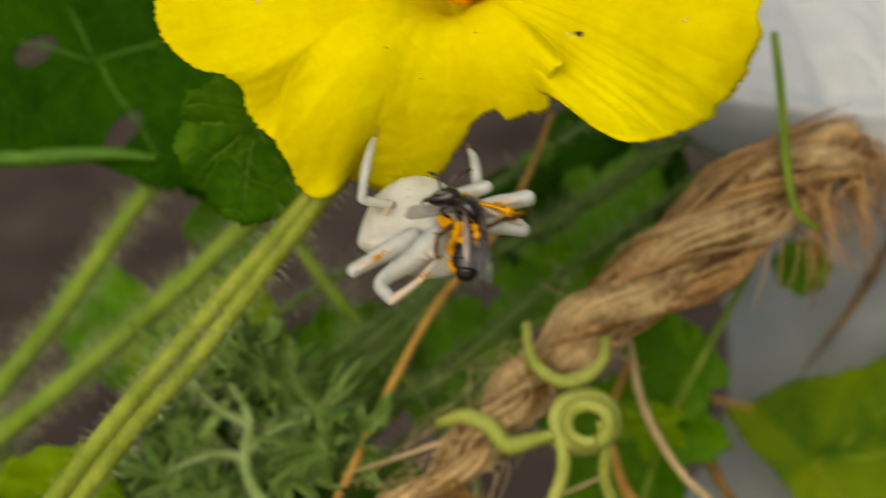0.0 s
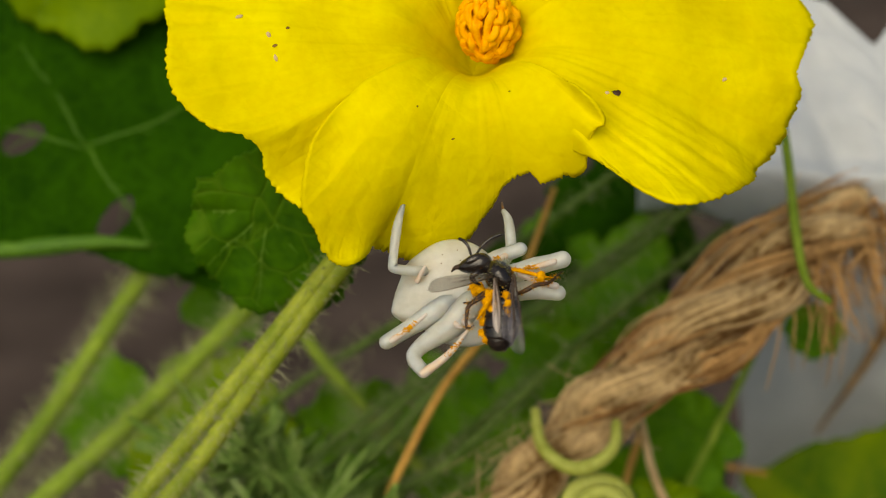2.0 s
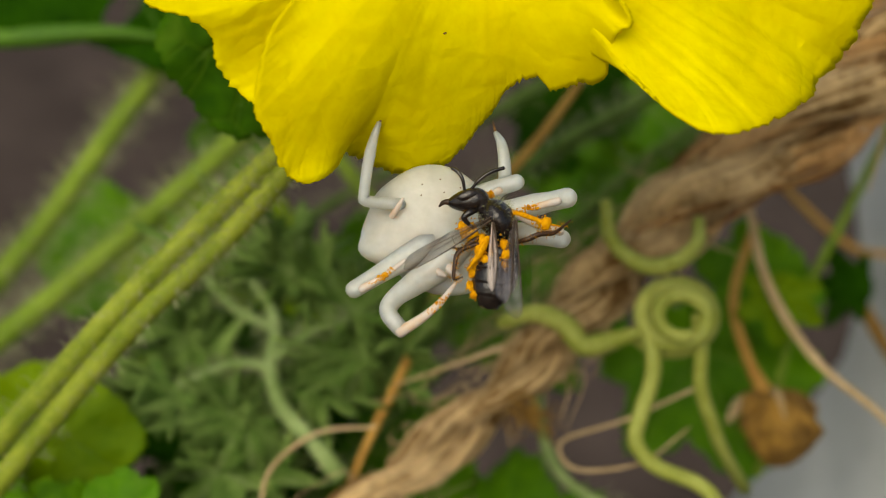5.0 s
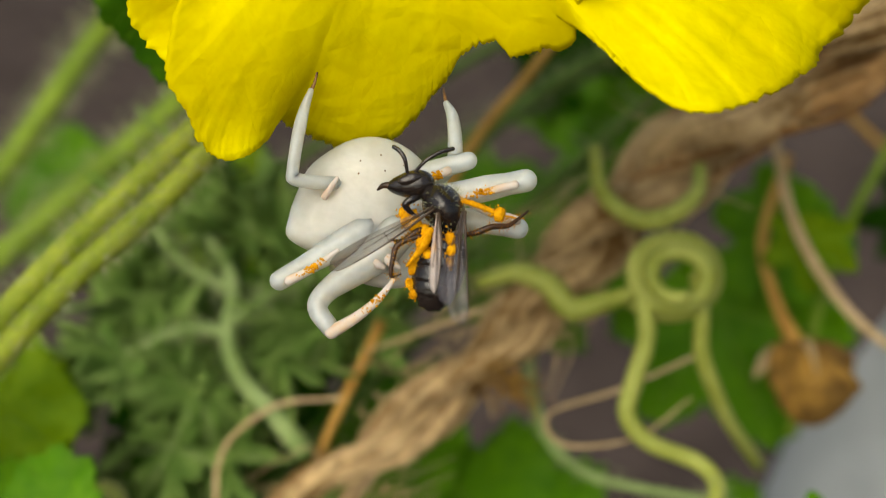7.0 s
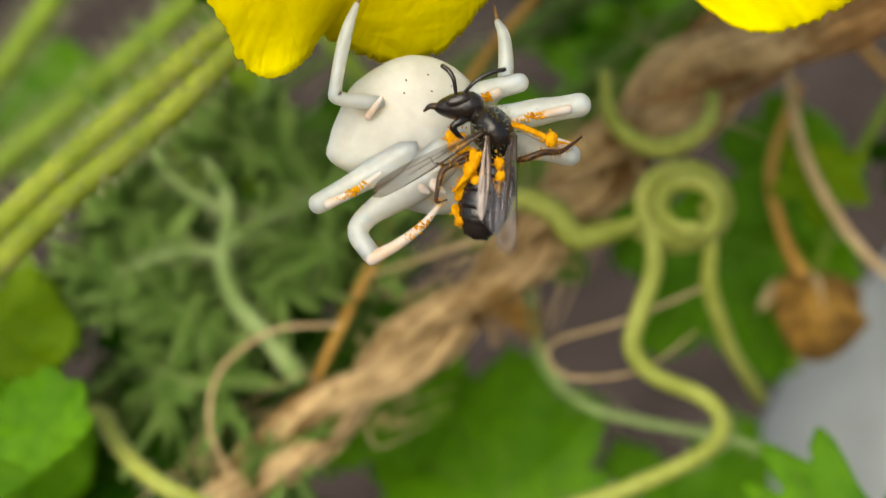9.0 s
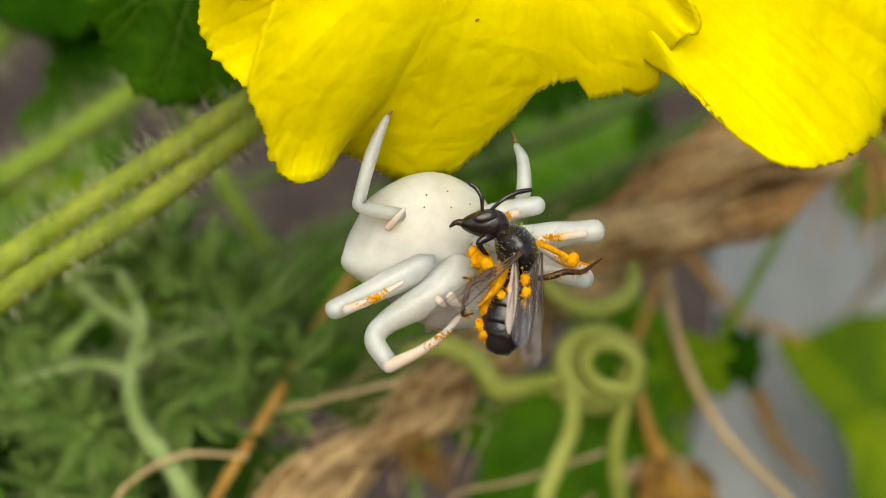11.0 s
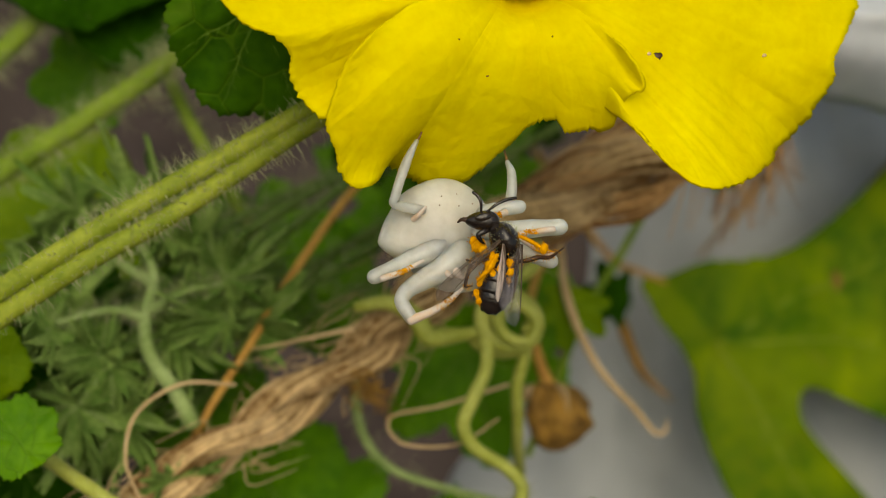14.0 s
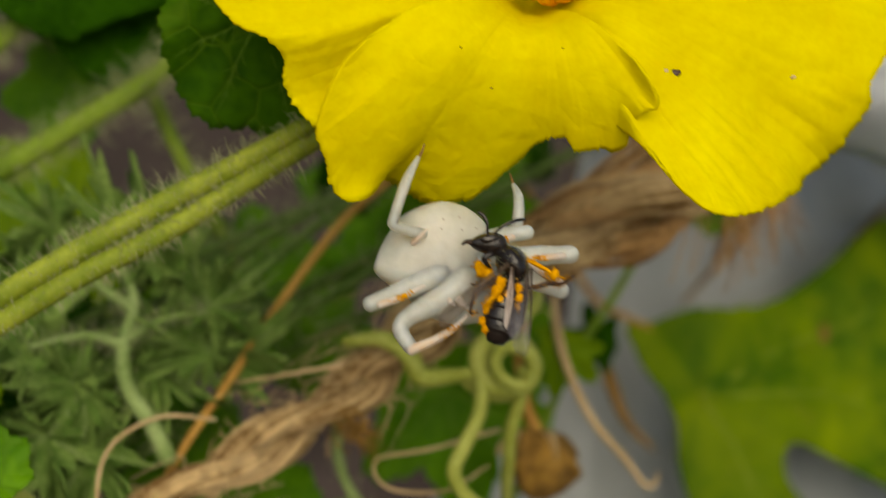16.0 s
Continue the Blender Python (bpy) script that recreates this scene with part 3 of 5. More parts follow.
def build_near_leaf():
    """The rounded leaf that hangs on the stalk, behind the petals."""
    t = thing("stalk_leaf", "rounded dark green leaf with sunken veins by the flower", "leaf", "gourd leaves")
    lobes = [(90, 1.0), (50, 0.95), (130, 0.95), (10, 0.8), (170, 0.8), (-30, 0.65), (210, 0.65)]
    part("blade", leaf_blade(lobes, 9.6, 0.8, 0.5, teeth=0.02, seed=5), LEAF_DEEP, t, thick=0.25)
    for lobe in lobes:
        part("vein", leaf_vein(lobe, 9.6), VEIN, t)
    return t


NEAR_LEAF = build_near_leaf()


# ---- spider ----
def limb(pts, radii, n=26, sides=12, bulb=1.0):
    return tube(smooth_line(pts, n), radii, sides, round_ends=True)


def build_spider():
    t = thing("crab_spider", "milky white crab spider hanging head down from the petal", "spider")

    def abd(u, a):
        return (1 - 0.18 * u + 0.26 * math.exp(-((u + 0.68) / 0.26) ** 2)) * (1 - 0.03 * math.cos(2 * a) - 0.13 * max(0, math.sin(a)) ** 4 + 0.05 * noise.noise((u * 2.2, math.cos(a) * 1.6, math.sin(a) * 1.6)))

    part("abdomen", Shape().add(*blob((5.2, -3.65, -2.8), (4.2, 3.45, 1.75), (0.06, 1, 0.1), 48, 32, abd)), PALE, t, "smooth milky white abdomen")

    def front(u, a):
        return 1 + 0.06 * math.cos(3 * a) * (1 - u * u)

    part("cephalothorax", Shape().add(*blob((5.7, -5.8, -2.75), (3.4, 2.5, 1.45), (0.35, 1, 0), 36, 24, front)), PALE, t)
    for x, y in ((4.8, -1.7), (5.9, -1.4), (6.1, -2.3), (7.1, -2.0), (4.7, -2.4)):
        z = -2.78 + 1.6 * math.sqrt(max(0.05, 1 - ((x - 5.2) / 4.1) ** 2 - ((y + 3.65) / 3.45) ** 2))
        part("spot", Shape().add(*blob((x, y, z), (0.05, 0.05, 0.06), n=8, m=6)), CLAW, t, "tiny dark spot on the back")
    legs = [
        # pale upper leg, then the thin end dusted with pollen
        ([(5.4, -4.9, -2.3), (4.0, -5.9, -1.8), (2.5, -6.8, -1.5), (0.45, -8.0, -1.2)], [0.98, 0.94, 0.78, 0.68, 0.58, 0.54], [(1.0, -8.1, -0.5), (2.2, -7.6, 0.0), (3.6, -6.7, 0.3)], [0.26, 0.2, 0.12]),
        ([(6.6, -5.6, -2.0), (5.4, -6.9, -1.6), (4.1, -7.8, -1.3), (2.9, -8.7, -0.9), (2.45, -9.6, -0.5), (3.15, -10.7, -0.2)], [1.15, 1.05, 0.86, 0.74, 0.60, 0.56, 0.52, 0.48], [(3.2, -10.9, 0.0), (4.5, -10.2, 0.3), (5.6, -9.4, 0.6), (6.5, -8.4, 0.8)], [0.36, 0.28, 0.22, 0.13]),
        ([(7.4, -2.9, -2.2), (8.6, -2.35, -1.6), (10.5, -1.9, -1.3)], [0.60, 0.58, 0.50], [(9.4, -2.5, -0.8), (8.6, -2.9, -0.5)], [0.25, 0.15]),
        ([(7.6, -4.1, -2.0), (11.0, -3.5, -1.2), (13.5, -3.1, -1.0)], [0.78, 0.78, 0.70, 0.70, 0.60, 0.62], [(12.9, -3.4, -0.45), (11.4, -3.75, -0.3), (9.8, -4.15, 0.0)], [0.24, 0.22, 0.14]),
        ([(8.2, -5.0, -1.8), (11.2, -5.2, -1.0), (13.0, -5.65, -0.8)], [0.72, 0.68, 0.56], [(12.9, -5.3, -0.3), (11.6, -4.9, 0.0), (10.4, -4.4, 0.4)], [0.28, 0.24, 0.16]),
    ]
    rng, grains = np.random.default_rng(6), Shape()
    for p1, r1, p2, r2 in legs:
        lg = part("leg", Shape().add(*limb(p1, r1)), PALE_LEG, t)
        part("tarsus", Shape().add(*limb(p2, r2, 18, 9)), BLUSH, lg, "slender end of the leg dusted with orange pollen")
        line = smooth_line(p2, 30)
        spot = rng.integers(10, 24)
        for _ in range(110):
            c = line[int(np.clip(spot + rng.normal() * 3, 0, 29))] + rng.normal(size=3) * [0.09, 0.09, 0.05] + [0, 0, 0.16]
            q = rng.uniform(0.025, 0.075)
            grains.add(*blob(c, (q, q * 1.3, q), rng.normal(size=3) + [0, 0.1, 0], n=5, m=4))
    part("pollen", grains, POLLEN, t, "orange pollen grains on the leg ends", kind="stuff")
    # the two thin legs that hold the petal
    for pts, rad, claw in (
        ([(3.4, -2.9, -1.2), (2.3, -2.9, -0.7), (1.35, -2.75, -0.4), (1.3, -2.4, -0.3), (1.55, -1.0, 0.0), (1.85, 0.2, 0.3), (2.1, 0.95, 0.5), (2.4, 1.7, 0.6)], [0.36, 0.37, 0.35, 0.34, 0.36, 0.28, 0.16], [(2.4, 1.7, 0.6), (2.6, 2.1, 0.6), (2.75, 2.7, 0.6)]),
        ([(8.8, -2.8, -2.4), (9.7, -1.9, -1.8), (9.85, -0.9, -1.3), (9.75, 0.5, -1.4), (9.45, 1.3, -1.7)], [0.40, 0.40, 0.40, 0.33, 0.18], [(9.45, 1.3, -1.7), (9.35, 1.9, -2.1), (9.3, 2.3, -2.5)]),
    ):
        lg = part("leg", Shape().add(*limb(pts, rad, 34)), PALE_LEG, t)
        part("claw", Shape().add(*limb(claw, [0.11, 0.06], 8, 7)), CLAW, lg, "dark brown claw")
    part("leg", Shape().add(*limb([(2.9, -3.6, -1.2), (3.3, -3.15, -0.75), (3.6, -2.75, -0.6)], [0.2, 0.17, 0.1], 12, 8)), BLUSH, t, "short dusted leg end")
    for x in (5.6, 6.4):
        part("palp", Shape().add(*limb([(x - 0.3, -6.9, -1.1), (x, -7.3, -0.9), (x + 0.3, -7.5, -0.9)], [0.34, 0.28, 0.14], 12, 8)), BLUSH, t, "short pinkish feeler")
    return t


SPIDER = build_spider()
cam.data.dof.focus_object = SPIDER


# ---- bee ----
def wing_shape(root, tip, width, bend, lean):
    """A thin veined wing from root to tip."""
    a, b = np.array(root, float), np.array(tip, float)
    d = b - a
    L = np.linalg.norm(d)
    d /= L
    side = np.cross(d, np.array(lean, float))
    side /= np.linalg.norm(side)
    up = np.cross(side, d)
    V, Fs = [], []
    n, k = 24, 7
    for i in range(n + 1):
        u = i / n
        w = width * (0.16 + 0.84 * math.sin(math.pi * min(1, u * 0.62 + 0.02)) ** 1.2) * (1 if u < 0.86 else math.sqrt(max(0.02, 1 - ((u - 0.86) / 0.14) ** 2)))
        for j in range(k + 1):
            s = j / k
            V.append(a + d * L * u + side * w * (s - 0.3) + up * (bend * math.sin(u * 2.6) + 0.06 * math.sin(s * 9 + u * 5)))
    for i in range(n):
        for j in range(k):
            q = i * (k + 1) + j
            Fs.append((q, q + 1, q + k + 2, q + k + 1))
    veins = Shape()
    for j in (0, 3, 5):
        line = [V[i * (k + 1) + j] + up * 0.02 for i in range(0, int(n * (1.0 if j == 0 else 0.62 + 0.03 * j)))]
        veins.add(*tube(line, [0.075 if j == 0 else 0.03, 0.015], 4))
    veins.add(*tube([V[11 * (k + 1) + j] + up * 0.02 for j in range(0, 6)], 0.02, 4))
    return (V, Fs), veins


LOOSE_WING = []


def build_bee():
    t = thing("small_bee", "small dead black bee dusted with orange pollen", "bee")
    rng = np.random.default_rng(3)

    def head_form(u, a):
        return 1 + 0.08 * math.cos(2 * a) - 0.30 * u

    part("head", Shape().add(*blob((7.5, -3.5, 1.1), (0.66, 1.25, 0.8), (-1, -0.06, 0), 28, 20, head_form)), CHITIN, t, "glossy black head")
    part("eye", Shape().add(*blob((7.5, -3.3, 1.7), (0.34, 0.66, 0.28), (-1, -0.25, 0), 16, 12)), CHITIN, t, "dark oval eye")
    part("mouthparts", Shape().add(*tube(smooth_line([(6.7, -3.55, 1.1), (6.1, -3.5, 1.1), (5.8, -3.7, 1.0)], 8), [0.26, 0.16, 0.07], 8, round_ends=True)), CHITIN_BROWN, t, "brown mouthparts")
    for pts in ([(7.35, -3.0, 1.4), (7.25, -2.3, 1.7), (7.0, -1.85, 1.7), (6.7, -1.6, 1.6)], [(7.7, -2.95, 1.5), (8.3, -2.4, 1.8), (9.0, -2.0, 1.8), (9.7, -1.8, 1.7)]):
        part("antenna", Shape().add(*tube(smooth_line(pts, 16), [0.09, 0.11, 0.13, 0.12], 8, round_ends=True)), CHITIN, t)
    part("neck", Shape().add(*tube([(8.2, -3.8, 1.1), (8.7, -4.2, 1.1)], [0.5, 0.6], 14)), CHITIN, t)

    def hump(u, a):
        return 1 + 0.05 * math.cos(4 * a) + (0.06 if abs(u) < 0.12 else 0)

    part("thorax", Shape().add(*blob((9.15, -4.75, 1.1), (1.0, 1.35, 1.2), (-0.55, 1, 0), 28, 22, hump)), CHITIN, t, "black ridged thorax")
    s = Shape()
    for _ in range(140):
        d = rng.normal(size=3)
        d[2] = abs(d[2]) * 0.6
        d /= np.linalg.norm(d)
        c = np.array([9.15, -4.75, 1.1]) + d * [1.0, 1.2, 1.05]
        s.add(*tube([c, c + d * 0.14 + rng.normal(size=3) * 0.05, c + d * 0.26 + rng.normal(size=3) * 0.08], [0.016, 0.012, 0.005], 3))
    part("fuzz", s, HAIR, t, "short pale fuzz", kind="stuff")

    # tail in ringed plates
    ax = np.array([-0.27, -1, 0.02])
    ax /= np.linalg.norm(ax)
    root = np.array([9.35, -6.0, 0.9])
    seg = [(0.0, 0.45), (0.3, 1.05), (1.05, 1.28), (1.95, 1.34), (2.8, 1.24), (3.5, 0.98), (4.0, 0.58), (4.2, 0.12)]
    for i in range(len(seg) - 2):
        (a, ra), (b, rb) = seg[i], seg[i + 1]
        line = [root + ax * (a + (b - a) * k / 6 + (0.1 if k == 6 else 0)) for k in range(7)]
        part("tail_ring", Shape().add(*tube(line, [ra * 0.98, (ra + rb) / 2 + 0.04, rb + 0.02], 26, 0.9)), CHITIN, t)
    part("tail_tip", Shape().add(*tube([root + ax * 3.5, root + ax * 3.9, root + ax * 4.12, root + ax * 4.22], [0.96, 0.66, 0.36, 0.08], 20, 0.9)), CHITIN, t)
    # pollen, in clots of small grains
    s = Shape()

    def lumpy(u, a):
        return 1 + 0.28 * noise.noise((math.cos(a) * 2 + u * 3, math.sin(a) * 2, u * 2 + 4))

    clots = [((8.15, -6.1, 1.7), 0.34), ((8.0, -6.7, 1.8), 0.34), ((8.3, -7.2, 1.8), 0.28), ((7.8, -7.4, 1.4), 0.27), ((7.5, -7.9, 1.4), 0.25), ((7.3, -8.6, 1.2), 0.22), ((8.7, -7.0, 1.9), 0.2), ((7.5, -9.2, 1.3), 0.2), ((7.4, -5.2, 0.6), 0.42), ((7.7, -5.6, 0.9), 0.36), ((7.1, -4.9, 0.3), 0.3), ((9.45, -6.5, 2.0), 0.26), ((9.5, -7.1, 2.1), 0.26), ((9.4, -7.7, 2.1), 0.2), ((12.0, -5.2, 1.2), 0.3)]
    for c, r in clots:
        s.add(*blob(c, (r, r * 1.35, r * 0.9), rng.normal(size=3) * 0.3 + [0, 1, 0], 14, 10, lumpy))
    for _ in range(900):
        c, r = clots[int(rng.integers(len(clots)))]
        p = np.array(c) + rng.normal(size=3) * r * [0.55, 0.8, 0.5]
        q = rng.uniform(0.02, 0.06)
        s.add(*blob(p, (q, q * 1.2, q), rng.normal(size=3) + [0, 0.1, 0], n=5, m=4))
    part("pollen", s, POLLEN, t, "clotted orange pollen", kind="stuff")
    # legs
    for pts, mat, r in (
        ([(8.0, -4.1, 1.1), (7.6, -4.3, 1.5), (7.2, -4.6, 1.5), (7.5, -5.0, 1.3), (7.7, -5.1, 1.2)], CHITIN, 0.2),
        ([(9.7, -4.3, 1.4), (10.6, -4.6, 1.4), (11.6, -5.0, 1.2), (12.0, -5.2, 1.2), (13.0, -5.4, 0.9)], POLLEN, 0.15),
        ([(10.3, -6.2, 1.2), (10.9, -6.1, 1.4), (11.6, -5.85, 1.4), (12.4, -5.8, 1.2), (13.0, -5.4, 1.0), (13.5, -5.0, 0.9)], CHITIN_BROWN, 0.17),
        ([(8.4, -5.8, 1.6), (7.7, -6.1, 1.9), (7.0, -6.5, 1.8), (6.4, -6.4, 1.7)], CHITIN_BROWN, 0.17),
        ([(7.9, -6.3, 1.9), (6.8, -6.7, 1.9), (6.5, -7.5, 1.9), (6.4, -8.3, 1.8), (6.9, -8.2, 1.8)], CHITIN_BROWN, 0.15),
        ([(8.5, -6.0, 1.9), (8.1, -6.8, 2.1), (7.6, -7.4, 2.0), (7.2, -7.8, 1.8)], POLLEN, 0.2),
    ):
        lg = part("leg", Shape().add(*tube(smooth_line(pts, 26), [r * 0.8, r * 1.1, r * 0.95, r * 0.6, r * 0.3], 8, round_ends=True)), mat, t, "jointed leg clotted with orange pollen" if mat is POLLEN else "dark jointed leg")
        if mat is not CHITIN:
            part("bristles", hairs(smooth_line(pts, 26), r * 0.9, 90, 0.22, 0.02, seed=int(r * 100)), POLLEN, lg, "orange dusted bristles", kind="stuff")
    # wings
    for root, tip, w, bend, lean, mat in (
        ((8.7, -4.9, 2.1), (3.3, -7.9, 1.8), 0.95, 0.25, (0.25, -0.45, 1), WING_BROWN),
        ((8.85, -5.2, 2.4), (8.5, -9.3, 2.6), 0.62, 0.3, (0.5, 0, 0.85), WING_PALE),
        ((10.2, -5.1, 2.1), (10.0, -10.9, 1.9), 1.1, 0.3, (-0.35, 0, 1), WING),
        ((10.0, -5.6, 1.9), (9.3, -10.0, 2.3), 0.9, 0.25, (-0.2, 0, 1), WING),
    ):
        (v, f), veins = wing_shape(root, tip, w, bend, lean)
        wg = part("wing", Shape().add(v, f), mat, t, "smoky see-through wing")
        if mat is WING_BROWN:
            LOOSE_WING.append((wg, Vector(root), Vector(tip) - Vector(root)))
        part("vein_net", veins, WING_VEIN, wg, "thin dark wing veins", kind="stuff")
    return t


BEE = build_bee()


# ---- rope ----
ROPE = [(-34, -41, -33), (-20, -30, -34), (-7.5, -20.0, -36), (0.8, -13.7, -37), (8.6, -7.2, -37), (13.2, -2.2, -37), (19.0, 3.0, -37), (26.0, 8.4, -36), (35.5, 14.6, -35.5), (44.0, 20.5, -40), (50, 24.0, -48)]


def along(line, s):
    k = s * (len(line) - 1)
    i = min(int(k), len(line) - 2)
    return line[i] + (line[i + 1] - line[i]) * (k - i), (line[i + 1] - line[i]) / (np.linalg.norm(line[i + 1] - line[i]) + 1e-9)


def build_rope():
    t = thing("sisal_rope", "frayed tan sisal rope, twisted below and unravelled above", "rope")
    line = smooth_line(ROPE, 220)
    rng = np.random.default_rng(8)
    total = np.linalg.norm(np.diff(line, axis=0), axis=1).sum()

    def frame_at(s):
        p, d = along(line, s)
        n1 = np.cross(d, [0, 0, 1.0])
        n1 /= np.linalg.norm(n1)
        return p, d, n1, np.cross(d, n1)

    # two plies, slack and fuller towards the upper end
    def girth(q):
        return float(np.interp(q, [0, 0.36, 0.46, 0.62, 0.8, 0.93, 1], [1.15, 1.2, 1.3, 1.75, 1.9, 1.5, 0.8]))

    for ply in range(2):
        core, fib = Shape(), Shape()
        S = np.linspace(0, 0.95, 230)
        pts, wide = [], []
        for q in S:
            p, d, n1, n2 = frame_at(q)
            ang = 2 * math.pi * (q * total / 23.0 + ply / 2)
            wide.append(girth(q))
            pts.append(p + 1.05 * wide[-1] * (math.cos(ang) * n1 + math.sin(ang) * n2))
        pts = np.array(pts)
        core.add(*tube(pts, [w * 0.96 for w in wide], 12))
        body = part("ply", core, FIBRE, t)
        for k in range(80):
            a0, ph, lay = rng.uniform(0, 6.28), rng.uniform(0, 6.28), rng.uniform(0.05, 0.09)
            i0 = int(rng.integers(0, 200))
            i1 = min(229, i0 + int(rng.integers(30, 90)))
            proud = rng.uniform(0.9, 1.0)
            off = []
            for i in range(i0, i1):
                d = pts[min(i + 1, 229)] - pts[max(i - 1, 0)]
                d /= np.linalg.norm(d)
                m1 = np.cross(d, [0, 0, 1.0])
                m1 /= np.linalg.norm(m1)
                m2 = np.cross(d, m1)
                ang = a0 - i * lay
                lift = wide[i] * proud + 0.07 * math.sin(i * 0.3 + ph) + (0.5 * max(0, (i - i1 + 8) / 8) ** 2 if k % 4 == 0 else 0)
                off.append(pts[i] + lift * (math.cos(ang) * m1 + math.sin(ang) * m2))
            if len(off) > 6:
                fib.add(*tube(off[::2], [rng.uniform(0.07, 0.15), 0.12, 0.05], 4))
        part("fibre_coat", fib, FIBRE, body, "coarse fibres", kind="stuff")
    # the unravelled upper length: wavy locks of fibres
    locks = [(k * 0.9 + rng.uniform(-0.3, 0.3), (0.35, 0.8, 1.0)[k % 3], rng.uniform(0, 6.28), rng.uniform(5, 11), rng.uniform(0.8, 1.7)) for k in range(14)]
    for mat, cnt, lab in ((FIBRE, 70, "unravelled tan fibres"), (FIBRE_OLD, 150, "dark brown frayed fibres")):
        s = Shape()
        for k in range(cnt):
            u0 = rng.uniform(0.44, 0.62) if mat is FIBRE else rng.uniform(0.55, 0.75)
            u1 = rng.uniform(0.72, 0.95) if mat is FIBRE else rng.uniform(0.8, 1.0)
            a0, rr, ph, fr, tw = locks[int(rng.integers(len(locks)))]
            da, dr, ph2 = rng.uniform(0, 6.28), 0.75 * math.sqrt(rng.random()), rng.uniform(0, 6.28)
            pts = []
            for i in range(26):
                u = u0 + (u1 - u0) * i / 25
                p, d, n1, n2 = frame_at(u)
                loose = min(1, max(0, (u - 0.5) / 0.3))
                swell = 1.6 + 2.4 * loose + (1.6 * max(0, u - 0.85) / 0.15 if mat is FIBRE_OLD else 0)
                ang = a0 + tw * (u - 0.5) * 7
                w = (0.15 + 0.45 * loose) * math.sin(fr * u * 5 + ph) + 0.12 * math.sin(fr * u * 13 + ph2)
                e = dr * (0.8 + 0.7 * loose)
                spin = da + u * 16
                pts.append(p + ((swell * rr + w) * math.cos(ang) + e * math.cos(spin)) * n1 + ((swell * rr * 0.7 + w) * math.sin(ang) + e * math.sin(spin)) * n2)
            s.add(*tube(pts, [rng.uniform(0.08, 0.17), 0.12, 0.05], 4))
        part("hank", s, mat, t, lab, kind="stuff")
    # the tuft that hangs from the frayed end
    s = Shape()
    for k in range(90):
        p, d, n1, n2 = frame_at(rng.uniform(0.84, 0.97))
        b = p + rng.normal(size=3) * [1.6, 1.2, 1.0]
        L = rng.uniform(4, 12)
        s.add(*tube(smooth_line([b - d * 3, b, b + [rng.normal() * 0.8 + 1.0, -L * 0.45, rng.normal() * 0.6], b + [rng.normal() * 1.4 + 1.2, -L, rng.normal()]], 12), [0.14, 0.12, 0.04], 4))
    part("tuft", s, FIBRE_OLD, t, "brown hanging tuft of fibres", kind="stuff")
    # the frayed knot below the coil
    s = Shape()
    for k in range(45):
        b = np.array([8.3, -11.2, -34.4]) + rng.normal(size=3) * [0.8, 0.8, 0.5]
        e = b + [rng.uniform(-0.4, 1.9), rng.uniform(-2.2, 0.8), rng.uniform(-0.6, 0.6)]
        s.add(*tube(smooth_line([b - [0.8, -0.6, 0.6], b, (b + e) / 2 + rng.normal(size=3) * 0.5, e], 10), [0.08, 0.06, 0.02], 4))
    part("frayed_knot", s, HUSK, t, "short frayed fibre ends", kind="stuff")
    # stray ends
    s = Shape()
    for k in range(170):
        u = rng.uniform(0.12, 0.92)
        p, d, n1, n2 = frame_at(u)
        a = rng.uniform(0, 6.28)
        o = math.cos(a) * n1 + math.sin(a) * n2
        L = rng.uniform(2, 7)
        b = p + o * 2.2
        s.add(*tube(smooth_line([b, b + o * L * 0.3 + d * L * rng.uniform(-0.6, 0.6), b + o * L * 0.5 + d * L * rng.uniform(-1.1, 1.1) + rng.normal(size=3) * 0.8], 8), [0.08, 0.03], 4))
    part("fray", s, STRAW, t, "thin stray fibres", kind="stuff")


build_rope()


